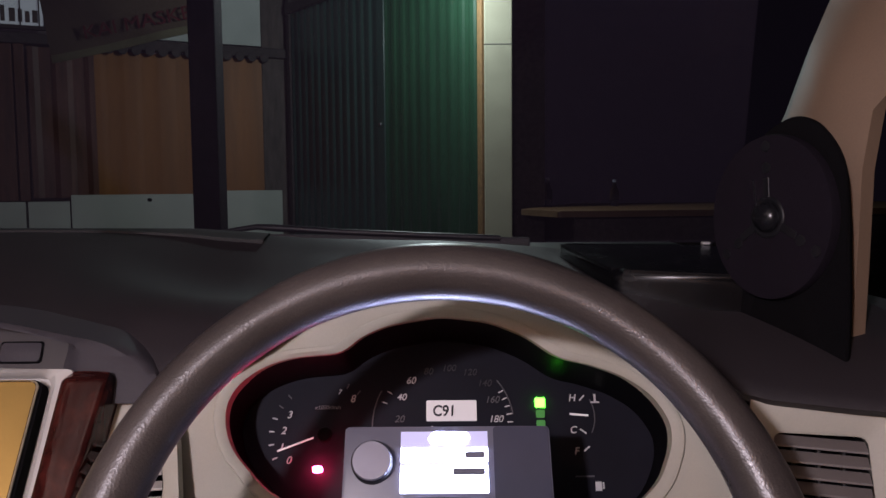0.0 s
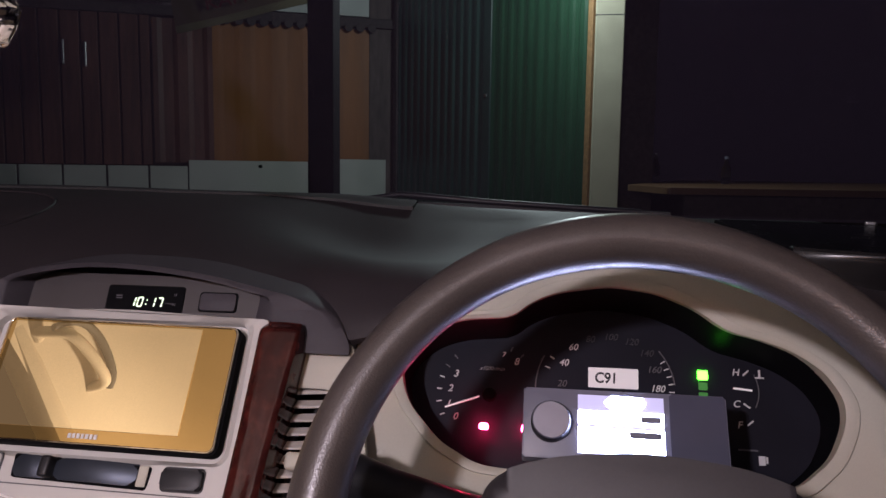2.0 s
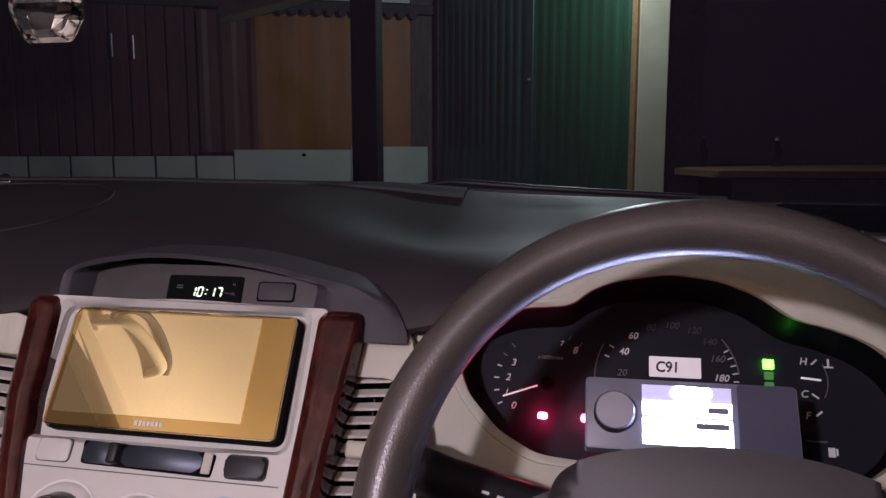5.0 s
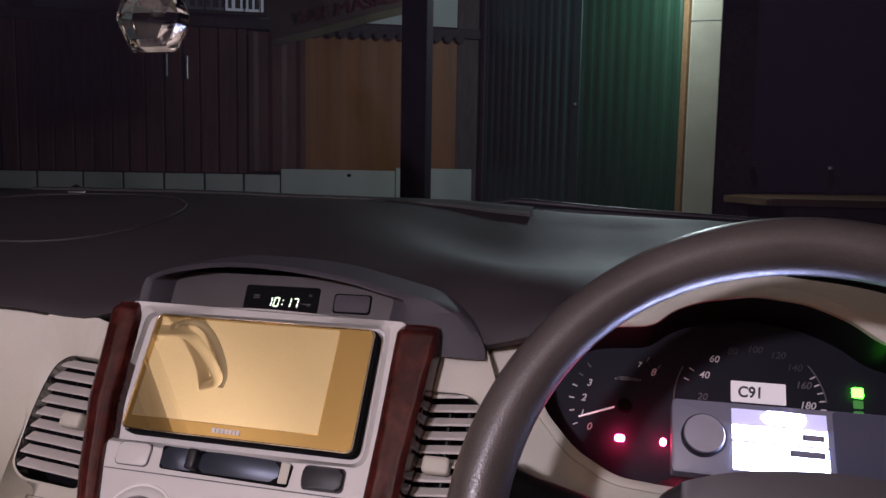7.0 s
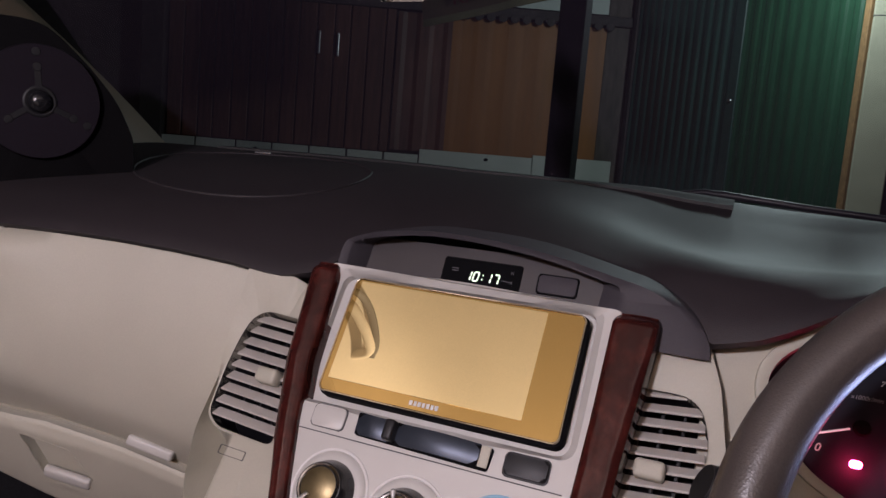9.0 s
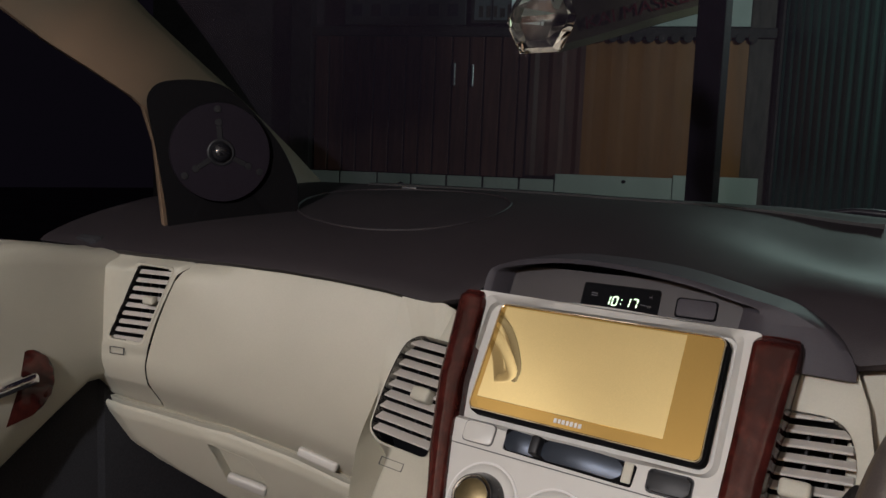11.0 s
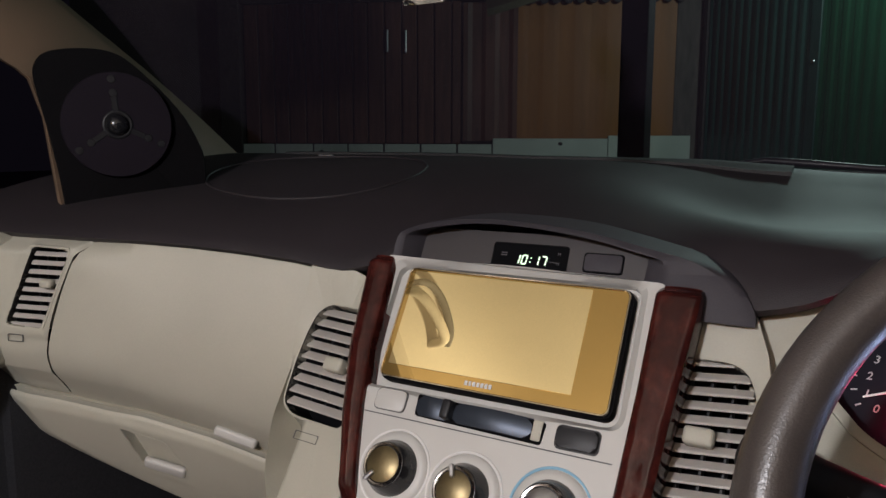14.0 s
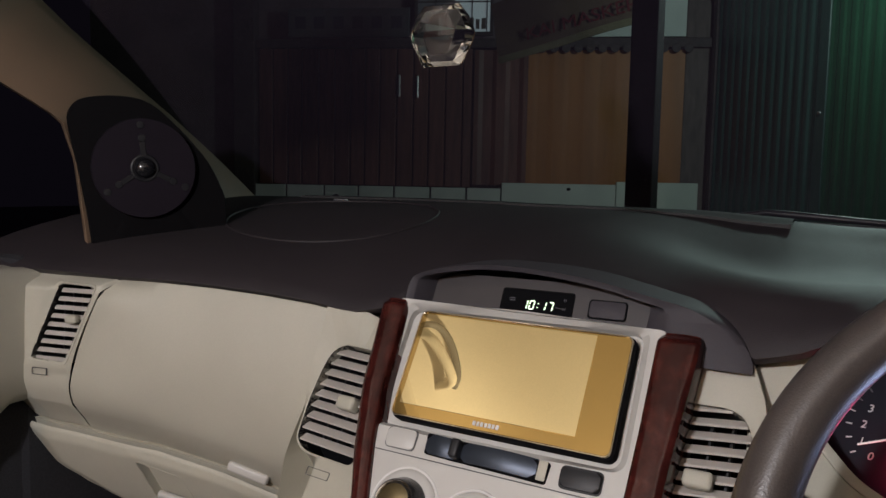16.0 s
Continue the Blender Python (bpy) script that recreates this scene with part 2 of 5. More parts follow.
def structure(name, bm, material, label, category, smooth=None):
    return tagged(part(name, bm, material, None, "", smooth), label, category, "", "structure")


def box(size, m=Matrix(), bevel=0.0, segments=2, bm=None):
    bm2 = bmesh.new()
    bmesh.ops.create_cube(bm2, size=1.0)
    bmesh.ops.scale(bm2, vec=size, verts=bm2.verts)
    if bevel:
        bmesh.ops.bevel(bm2, geom=bm2.edges[:], offset=bevel, segments=segments, profile=0.5, affect="EDGES")
    bmesh.ops.transform(bm2, matrix=m, verts=bm2.verts)
    if bm is None:
        return bm2
    join(bm, bm2)
    return bm


def join(bm, other):
    me = bpy.data.meshes.new("tmp")
    other.to_mesh(me)
    other.free()
    bm.from_mesh(me)
    bpy.data.meshes.remove(me)


def solid(outline, depth, m=Matrix(), bevel=0.0, segments=2):
    """A plate: an outline in its own x-y plane, from z = -depth to 0."""
    bm = bmesh.new()
    top = [bm.verts.new((x, y, 0)) for x, y in outline]
    bot = [bm.verts.new((x, y, -depth)) for x, y in outline]
    f = bm.faces.new(top)
    bm.faces.new(bot[::-1])
    n = len(outline)
    for i in range(n):
        bm.faces.new((top[i], bot[i], bot[(i + 1) % n], top[(i + 1) % n]))
    if bevel:
        bmesh.ops.bevel(bm, geom=list(f.edges), offset=bevel, segments=segments, profile=0.5, affect="EDGES")
    bmesh.ops.transform(bm, matrix=m, verts=bm.verts)
    return bm


def rounded(w, h, r, cx=0.0, cy=0.0, k=5):
    pts = []
    for sx, sy, a0 in ((1, 1, 0), (-1, 1, 90), (-1, -1, 180), (1, -1, 270)):
        for i in range(k + 1):
            a = radians(a0 + 90 * i / k)
            pts.append((cx + sx * (w / 2 - r) + r * math.cos(a), cy + sy * (h / 2 - r) + r * math.sin(a)))
    return pts


def smooth_poly(pts, r, k=4):
    """Rounds the corners of a polygon."""
    out, n = [], len(pts)
    for i in range(n):
        p, a, b = Vector(pts[i]), Vector(pts[i - 1]), Vector(pts[(i + 1) % n])
        d1, d2 = (a - p), (b - p)
        r1, r2 = min(r, d1.length * 0.45), min(r, d2.length * 0.45)
        s, e = p + d1.normalized() * r1, p + d2.normalized() * r2
        for j in range(k + 1):
            t = j / k
            q = s * (1 - t) ** 2 + p * 2 * t * (1 - t) + e * t * t
            out.append((q.x, q.y))
    return out


def radial(outline, c, angles):
    """Points of a star-shaped outline at the given angles round c."""
    out, n = [], len(outline)
    for a in angles:
        d = Vector((math.cos(a), math.sin(a)))
        best = 0.0
        for i in range(n):
            p, q = Vector(outline[i]) - Vector(c), Vector(outline[(i + 1) % n]) - Vector(c)
            e = q - p
            det = d.x * -e.y + e.x * d.y
            if abs(det) < 1e-12:
                continue
            t = (p.x * -e.y + e.x * p.y) / det
            s = (d.x * p.y - d.y * p.x) / det
            if -1e-6 <= s <= 1 + 1e-6 and t > best:
                best = t
        out.append((c[0] + d.x * best, c[1] + d.y * best))
    return out


def ring_plate(outer, inner, depth, c, m=Matrix(), k=96, lip=0.0, slope=0.0):
    """A plate with a hole. lip rounds the hole's front edge; slope sinks the hole's rim."""
    angles = sorted({2 * math.pi * i / k for i in range(k)} | {math.atan2(y - c[1], x - c[0]) % (2 * math.pi) for x, y in list(outer) + list(inner)})
    o, i_ = radial(outer, c, angles), radial(inner, c, angles)
    rings = [[(x, y, -depth) for x, y in o], [(x, y, -0.0015) for x, y in o], [(c[0] + (x - c[0]) * 0.995, c[1] + (y - c[1]) * 0.995, 0) for x, y in o]]
    if lip:
        rings.append([(x + (x - c[0]) / max(math.hypot(x - c[0], y - c[1]), 1e-6) * lip, y + (y - c[1]) / max(math.hypot(x - c[0], y - c[1]), 1e-6) * lip, -slope * 0.3) for x, y in i_])
    rings += [[(x, y, -lip * 0.5 - slope) for x, y in i_], [(x, y, -depth) for x, y in i_]]
    bm = bmesh.new()
    rows = [[bm.verts.new(p) for p in r] for r in rings]
    n = len(angles)
    for a, b in zip(rows, rows[1:]):
        for j in range(n):
            bm.faces.new((a[j], a[(j + 1) % n], b[(j + 1) % n], b[j]))
    bmesh.ops.transform(bm, matrix=m, verts=bm.verts)
    return bm


def grid(rows, closed=False, bm=None):
    bm = bm or bmesh.new()
    vs = [[bm.verts.new(p) for p in r] for r in rows]
    for a, b in zip(vs, vs[1:]):
        n = len(a)
        for j in range(n if closed else n - 1):
            bm.faces.new((a[j], a[(j + 1) % n], b[(j + 1) % n], b[j]))
    return bm


def shell(rows, thick, back):
    """A curved sheet with thickness: the rows and the same rows set back by thick along the way given."""
    bm = grid(rows)
    bmesh.ops.recalc_face_normals(bm, faces=bm.faces)
    b = Vector(back).normalized() * thick
    other = grid([[Vector(p) + b for p in r] for r in rows])
    join(bm, other)
    edge = [rows[0], [r[-1] for r in rows], rows[-1][::-1], [r[0] for r in rows][::-1]]
    for e in edge:
        join(bm, grid([e, [Vector(p) + b for p in e]]))
    bmesh.ops.remove_doubles(bm, verts=bm.verts, dist=1e-6)
    return bm


def lathe(profile, m=Matrix(), k=40):
    bm = grid([[(r * math.cos(2 * math.pi * j / k), r * math.sin(2 * math.pi * j / k), z) for j in range(k)] for r, z in profile], True)
    for r, z, row in ((*profile[0], 0), (*profile[-1], len(profile) - 1)):
        if r > 1e-5:
            bm.verts.ensure_lookup_table()
            bm.faces.new([bm.verts[row * k + j] for j in range(k)])
    bmesh.ops.remove_doubles(bm, verts=bm.verts, dist=1e-7)
    bmesh.ops.transform(bm, matrix=m, verts=bm.verts)
    return bm


def tube(points, radius, k=12, closed=False, squash=1.0):
    """A tube along points; radius may be one for each point."""
    pts = [Vector(p) for p in points]
    n = len(pts)
    rad = radius if isinstance(radius, (list, tuple)) else [radius] * n
    rows, up = [], None
    for i, p in enumerate(pts):
        t = (pts[(i + 1) % n] - pts[i - 1]) if closed else (pts[min(i + 1, n - 1)] - pts[max(i - 1, 0)])
        t.normalize()
        if up is None:
            up = t.orthogonal().normalized()
        up = (up - t * up.dot(t)).normalized()
        side = t.cross(up)
        rows.append([p + rad[i] * (math.cos(2 * math.pi * j / k) * up + squash * math.sin(2 * math.pi * j / k) * side) for j in range(k)])
    if closed:
        rows.append(rows[0])
    bm = grid(rows, True)
    if closed:
        bmesh.ops.remove_doubles(bm, verts=bm.verts, dist=1e-6)
    else:
        bm.verts.ensure_lookup_table()
        bm.faces.new([bm.verts[j] for j in range(k)])
        bm.faces.new([bm.verts[(n - 1) * k + j] for j in range(k)][::-1])
    return bm


def letters(text, height, m, depth=0.0004, slant=0.0, squeeze=1.0, bold=0.0):
    """Raised lettering in the built-in font, centred on its own origin in its x-y plane."""
    cu = bpy.data.curves.new("text", "FONT")
    cu.body, cu.size, cu.extrude, cu.shear = text, height * 1.4, depth, slant
    cu.offset = bold
    cu.align_x, cu.align_y = "CENTER", "CENTER"
    ob = bpy.data.objects.new("text", cu)
    scene.collection.objects.link(ob)
    bpy.context.view_layer.update()
    me = bpy.data.meshes.new_from_object(ob.evaluated_get(bpy.context.evaluated_depsgraph_get()))
    bm = bmesh.new()
    bm.from_mesh(me)
    bpy.data.objects.remove(ob)
    bpy.data.curves.remove(cu)
    bpy.data.meshes.remove(me)
    bmesh.ops.transform(bm, matrix=m @ Matrix.Diagonal((squeeze, 1, 1, 1)), verts=bm.verts)
    return bm


def plane_at(o, across, up):
    """A frame whose x is across, y is up (made square to it) and z faces out."""
    x = Vector(across).normalized()
    y = (Vector(up) - x * Vector(up).dot(x)).normalized()
    z = x.cross(y)
    return Matrix(((x.x, y.x, z.x, o[0]), (x.y, y.y, z.y, o[1]), (x.z, y.z, z.z, o[2]), (0, 0, 0, 1)))


def lerp_table(table, x):
    xs = [r[0] for r in table]
    return tuple(float(np.interp(x, xs, [r[i] for r in table])) for i in range(1, len(table[0])))


def ease(t):
    t = min(max(t, 0.0), 1.0)
    return t * t * (3 - 2 * t)


def chaikin(pts, times=2):
    """Smooths an open run of points, ends kept."""
    for _ in range(times):
        out = [pts[0]]
        for a, b in zip(pts, pts[1:]):
            out += [tuple(0.75 * p + 0.25 * q for p, q in zip(a, b)), tuple(0.25 * p + 0.75 * q for p, q in zip(a, b))]
        pts = out + [pts[-1]]
    return pts

# ---- the place outside ----
structure("ground", box((60, 60, 0.2), pose(0, 10, -0.1)), GROUND, "grey concrete yard in darkness", "ground")

# back wall line of the house: from its far end to the gate's hinge post
W0, W1 = Vector((-5.321, 5.395, 0)), Vector((-1.50, 7.0, 0))
WALL = plane_at(W0, W1 - W0, (0, 0, 1))
WLEN = (W1 - W0).length


def on_wall(x):
    """How far along the wall line lies the plan's x."""
    return (x - W0.x) / (W1.x - W0.x) * WLEN


def wall_box(x0, x1, z0, z1, thick, proud, material, name, label, category, bevel=0.0):
    a, b = on_wall(x0), on_wall(x1)
    m = WALL @ pose((a + b) / 2, (z0 + z1) / 2, proud - thick / 2)
    return structure(name, box((b - a, z1 - z0, thick), m, bevel), material, label, category)


wall_box(-6.862, -1.3, 0, 4.2, 0.15, -0.10, DARKWALL, "wall_house", "dark house wall behind the board fence", "wall")
wall_box(-2.743, -1.42, 2.62, 3.6, 0.06, -0.03, PALEW, "wall_upper", "white plastered upper wall under the eaves", "wall")
wall_box(-5.321, -1.40, 2.515, 2.60, 0.10, 0.03, DARKWOOD, "beam", "dark timber beam over the board wall", "beam", 0.008)

# low tiled plinth: narrow tiles on one side of the step, long slabs on the other
plinth = wall_box(-5.321, -1.50, 0, 1.225, 0.10, 0.0, GROUT, "plinth", "low wall clad in pale grey-white tiles", "wall")
seams = [-5.321, -4.992, -4.651, -4.348, -4.035, -3.719, -3.409, -3.11]
for a, b in zip(seams, seams[1:]):
    u0, u1 = on_wall(a) + 0.009, on_wall(b) - 0.009
    for z0, z1 in ((0.0, 0.40), (0.42, 0.82), (0.84, 1.245)):
        part("tile", box((u1 - u0, z1 - z0, 0.02), WALL @ pose((u0 + u1) / 2, (z0 + z1) / 2, 0.012), 0.003, 1), TILE, plinth)
for a, b, top in ((-3.11, -2.16, 1.298), (-2.16, -1.50, 1.325)):
    u0, u1 = on_wall(a) + 0.003, on_wall(b) - 0.003
    for z0, z1 in ((0.0, 0.64), (0.65, top)):
        part("tile", box((u1 - u0, z1 - z0, 0.035), WALL @ pose((u0 + u1) / 2, (z0 + z1) / 2, 0.02), 0.003, 1), TILE, plinth)


part("chip", lathe([(0.022, -0.004), (0.019, 0.003), (0.0, 0.004)], WALL @ pose(3.0075, 1.2505, 0.038) @ Matrix.Diagonal((1, 0.75, 1, 1)), 14), MATTE, plinth, "dark chipped hole")


def corrugated(m, width, height, pitch, depth, flat=0.35, steps=6):
    """A ribbed sheet in its own x-y plane, ribs upright."""
    n = int(width / pitch * steps)
    pts = []
    for i in range(n + 1):
        x = width * i / n
        w = math.cos(2 * math.pi * x / pitch)
        pts.append((x, depth * max(-1, min(1, w / flat)) * 0.5))
    bm = grid([[(x, 0, z) for x, z in pts], [(x, height, z) for x, z in pts]])
    join(bm, grid([[(x, height, z - 0.004) for x, z in pts], [(x, 0, z - 0.004) for x, z in pts]]))
    bmesh.ops.transform(bm, matrix=m, verts=bm.verts)
    return bm


# orange-brown sheets to the step, dark boards beyond it
u0, u1 = on_wall(-2.91), on_wall(-1.64)
structure("wall_orange", corrugated(WALL @ pose(u0, 1.285, -0.02), u1 - u0, 1.215, 0.27, 0.005, 0.6), ORANGE, "orange-brown ribbed sheet wall over the plinth", "wall")
u0, u1 = on_wall(-3.362), on_wall(-2.91)
structure("wall_brown", corrugated(WALL @ pose(u0, 1.275, -0.02), u1 - u0, 1.225, 0.24, 0.018, 0.3), BROWNW, "dark red-brown ribbed sheet wall beside the orange one", "wall")
bm = bmesh.new()
for k in range(13):
    join(bm, lathe([(0.040, -0.008), (0.040, 0.0), (0.036, 0.004), (0.0, 0.004)], WALL @ pose(on_wall(-2.80 + 0.098 * k), 2.508, 0.040), 20))
structure("scallop_trim", bm, DARKWOOD, "row of dark rounded tile ends under the beam", "trim", 40)
boards = thing("folding_door", (-4.369, 5.8, 1.25), "dark brown folding door of upright wooden boards, closed", "door")
x = -5.256
rnd = random.Random(4)
while x < -3.409:
    w = rnd.uniform(0.125, 0.150)
    a, b = on_wall(x) + 0.006, on_wall(min(x + w, -3.378)) - 0.006
    if b - a > 0.03:
        part("board", box((b - a, 1.27, 0.03), WALL @ pose((a + b) / 2, 1.25 + 0.635, -0.035 + rnd.uniform(0, 0.014)), 0.006, 1), BROWNW, boards)
    x += w
for hx, z in ((-4.001, 2.175), (-3.844, 2.164)):
    part("pull_handle", box((0.022, 0.20, 0.03), WALL @ pose(on_wall(hx), z, 0.005), 0.006), SATIN, boards, "slim metal pull handle")
wall_box(-5.462, -5.269, 0, 3.1, 0.14, 0.05, DARKWOOD, "door_frame", "dark timber door jamb", "door frame", 0.01)
wall_box(-1.64, -1.40, 0, 3.4, 0.16, -0.02, JAMBW, "gate_jamb", "dark timber jamb between wall and gate", "door frame", 0.01)

# lit window and a shop sign over the boards
win = thing("window_1", (-3.54, 6.15, 2.8), "small lit window with thin bars and dark lettering over the beam", "window", "", "structure")
wm = WALL @ pose(1.93, 2.865, 0.02)
part("pane", box((0.325, 0.42, 0.02), wm @ pose(0.1675, 0, 0)), WINM, win, "lit pane")
# darker pane paints the window's light fading to this side
part("pane", box((0.325, 0.42, 0.02), wm @ pose(-0.1675, 0, 0)), WINM_DIM, win, "pane coloured dim where the window's light falls off")
part("window_frame", ring_plate(rounded(0.72, 0.48, 0.005), rounded(0.66, 0.42, 0.004), 0.04, (0, 0), wm @ pose(0, 0, 0.02)), DARKWOOD, win)
for u in (-0.165, 0.0, 0.165, 0.30):
    part("bar", box((0.010, 0.42, 0.012), wm @ pose(u, 0, 0.018)), DARKWOOD, win)
part("bar", box((0.66, 0.010, 0.012), wm @ pose(0, 0.055, 0.018)), DARKWOOD, win)
rnd = random.Random(11)
u = -0.29
while u < 0.29:
    w, h = rnd.uniform(0.030, 0.050), rnd.uniform(0.075, 0.125)
    part("lettering_bar", box((w, h, 0.003), wm @ pose(u + w / 2, -0.185 + h / 2, 0.0115)), JAMBW, win)
    u += w + rnd.uniform(0.018, 0.030)
sign = thing("shop_sign", (-4.44, 5.77, 2.7), "dim shop sign with dark lettering over the door", "sign")
sm = WALL @ pose(0.96, 2.735, 0.06)
part("panel", box((1.14, 0.26, 0.03), sm, 0.006), SIGNW, sign)
for k in range(6):
    part("lettering_bar", box((0.10, 0.11, 0.004), sm @ pose(-0.45 + 0.18 * k, 0.0, 0.017)), SIGN_BLUE, sign)

# the gate: two ribbed green leaves between jamb and pillar
G0, G1 = Vector((-1.40, 6.98, 0)), Vector((0.262, 5.02, 0))
GATE = plane_at(G0, G1 - G0, (0, 0, 1))
GLEN = (G1 - G0).length
gate = thing("gate", (-0.6, 6.0, 0), "closed two-leaf gate of green corrugated sheet", "gate")
half = GLEN * 0.56
part("leaf", corrugated(GATE @ pose(0.05, 0.04, 0), half - 0.10, 2.86, 0.110, 0.012), SLATE, gate)
part("leaf", corrugated(GATE @ pose(half + 0.03, 0.04, 0), GLEN - half - 0.07, 2.95, 0.110, 0.007), GREEN, gate)
part("stile", box((0.10, 3.0, 0.03), GATE @ pose(half - 0.01, 1.5, 0.0), 0.006), SLATE, gate)
part("edge_strip", box((0.045, 3.3, 0.05), GATE @ pose(GLEN - 0.02, 1.65, 0.0), 0.006), BROWNEDGE, gate)
part("edge_strip", box((0.06, 3.3, 0.05), GATE @ pose(0.02, 1.65, 0.0), 0.006), DARKWOOD, gate)
part("top_rail", box((half, 0.09, 0.06), GATE @ pose(half / 2, 2.94, 0.01), 0.008), DARKWOOD, gate)
part("bolt", lathe([(0.0, 0.012), (0.012, 0.010), (0.014, 0.0)], GATE @ pose(half - 0.01, 1.82, 0.015), 12), SATIN, gate)

# pillar and the dark stall
pillar = structure("pillar", box((0.178, 0.20, 3.6), pose(0.351, 5.07, 1.8), 0.006), WHITEW, "white plastered pillar with hairline joints", "pillar")
part("joint", box((0.182, 0.204, 0.004), pose(0.351, 5.07, 2.24)), GROUT, pillar)
part("chip", box((0.012, 0.02, 0.018), pose(0.438, 4.975, 1.884), 0.004), GROUT, pillar)
structure("wall_stall", box((0.26, 0.12, 3.6), pose(0.56, 5.33, 1.8), 0.004), DARKWOOD, "dark brown wall beside the pillar", "wall")
# unseen roof, added above; darkness is put into its colour
structure("canopy", box((11.5, 6.6, 0.12), pose(-0.6, 6.4, 3.75)), UNLIT, "unseen roof over gate and stall, coloured near-black as unlit", "roof")
counter = thing("stall_counter", (1.6, 5.2, 0), "plywood stall counter with a dark front, worn pale edge", "counter")
part("top", solid(smooth_poly([(0.47, 4.72), (0.62, 4.20), (3.6, 4.35), (3.6, 6.6), (1.1, 6.6)], 0.02), 0.035, pose(0, 0, 1.188), 0.005), TABLEM, counter)
part("front_panel", box((2.7, 0.04, 1.14), pose(2.1, 4.44, 0.575), 0.005), DARKWOOD, counter)
part("side_panel", box((0.04, 1.9, 1.14), pose(0.86, 5.55, 0.575), 0.005), DARKWOOD, counter)
for bx, by, h in ((0.72, 5.34, 0.20), (1.19, 5.36, 0.185)):
    bot = thing("bottle", (bx, by, 1.188), "clear glass bottle standing on the stall counter", "bottle", "bottles on the counter")
    part("glass", lathe([(0.0, 0.0), (0.030, 0.0), (0.032, 0.01), (0.032, h * 0.55), (0.014, h * 0.75), (0.012, h * 0.92)], pose(bx, by, 1.1885), 20), BOTTLE, bot, smooth=40)
    part("cap", lathe([(0.015, h * 0.90), (0.015, h), (0.0, h + 0.001)], pose(bx, by, 1.1885), 16), DEVICE, bot, "grey bottle cap", smooth=40)

# carport post and the banner slung behind it
structure("post", box((0.118, 0.118, 3.72), pose(-1.037, 3.404, 1.86), 0.006), POSTM, "dark square steel carport post", "post")
ban = thing("banner", (-2.0, 5.05, 2.4), "sagging cream banner with dark red capitals", "banner")
bm_m = plane_at((-1.97, 5.05, 2.43), (1.0, 0.0, 0.18), (0, 0, 1))
rows = []
for i in range(25):
    u = -0.62 + 1.05 * i / 24
    rows.append([bm_m @ Vector((u, -0.155 + 0.44 * j / 8 + 0.012 * math.sin(3 * u + 0.4), 0.006 * math.sin(9 * u + j * 0.6))) for j in range(9)])
hem = [[p + Vector((0, -0.004, 0)) for p in r[:2]] for r in rows]
part("sheet", shell(rows, 0.003, (0, 1, 0)), BANNER, ban, smooth=60)
part("hem", shell([[r[0], r[0].lerp(r[1], 0.9)] for r in hem], 0.002, (0, -1, 0)), BANNER_HEM, ban, "olive stripe along the lower edge")
part("lettering", letters("KAI MASKER", 0.088, bm_m @ pose(0.022, -0.016, 0.009), 0.001, 0.0, 1.2), BANNER_RED, ban, "dark red capitals")
part("tie", tube([bm_m @ Vector((0.42, 0.12, 0)), (-1.02, 3.50, 2.62)], 0.004, 6), DARKWOOD, ban)

# ---- the car's shell ----
structure("car_floor", box((1.7, 3.7, 0.06), pose(-0.36, -0.80, 0.42)), CARPET, "dark carpeted car floor and footwell", "floor")
structure("car_firewall", box((1.7, 0.05, 0.78), pose(-0.36, 0.98, 0.80)), CARPET, "dark footwell bulkhead under the dashboard", "wall")
for nm, x in (("passenger", -0.952), ("driver", 0.40)):
    structure("kick_panel_" + nm, box((0.05, 0.56, 0.80), pose(x, 0.76, 0.80), 0.01), CARPET, "dark carpeted footwell side", "wall")
rows = []
for i in range(17):
    s = i / 16
    rows.append([(-0.36 + (0.72 - 0.20 * s) * u, 1.00 - 0.03 * u * u - 0.585 * s, 1.238 + 0.345 * s + 0.03 * math.sin(math.pi * s)) for u in [k / 12 - 1 for k in range(25)]])
glass = structure("windscreen", shell(rows, 0.004, (0, 0.5, 0.8)), HAZED, "clear car windscreen with a faint diffuse layer for glare haze", "windscreen", 60)
glass.visible_shadow = False
rows = []
for i in range(17):
    y = 0.40 - 3.1 * i / 16
    rows.append([(-0.36 + sx * 0.495, y, 1.59 + 0.155 * (1 - abs(sx) ** 9) - 0.05 * max(0, y) / 0.4) for sx in [math.sin(math.pi / 2 * (k / 20 - 1)) for k in range(41)]])
structure("car_ceiling", shell(rows, 0.03, (0, 0, 1)), LINING, "beige cloth roof lining of the car", "ceiling", 60)
structure("car_rear_wall", box((1.5, 0.06, 1.35), pose(-0.36, -2.66, 1.08), 0.02), SEATM, "plain beige rear of the cabin", "wall")
for nm, sx in (("passenger", -1), ("driver", 1)):
    cx = -0.36 + sx * 0.512
    structure("rail_" + nm, box((0.055, 3.0, 0.05), pose(cx, -1.12, 1.592), 0.02), LINING, "beige roof rail above the side windows", "trim", 40)
    structure("side_wall_" + nm, box((0.06, 2.3, 0.75), pose(-0.36 + sx * 0.66, -1.52, 0.80), 0.02), BEIGE, "beige inner side of the car", "wall", 40)
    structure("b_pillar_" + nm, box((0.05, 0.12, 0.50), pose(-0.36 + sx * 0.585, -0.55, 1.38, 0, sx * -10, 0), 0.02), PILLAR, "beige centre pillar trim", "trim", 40)
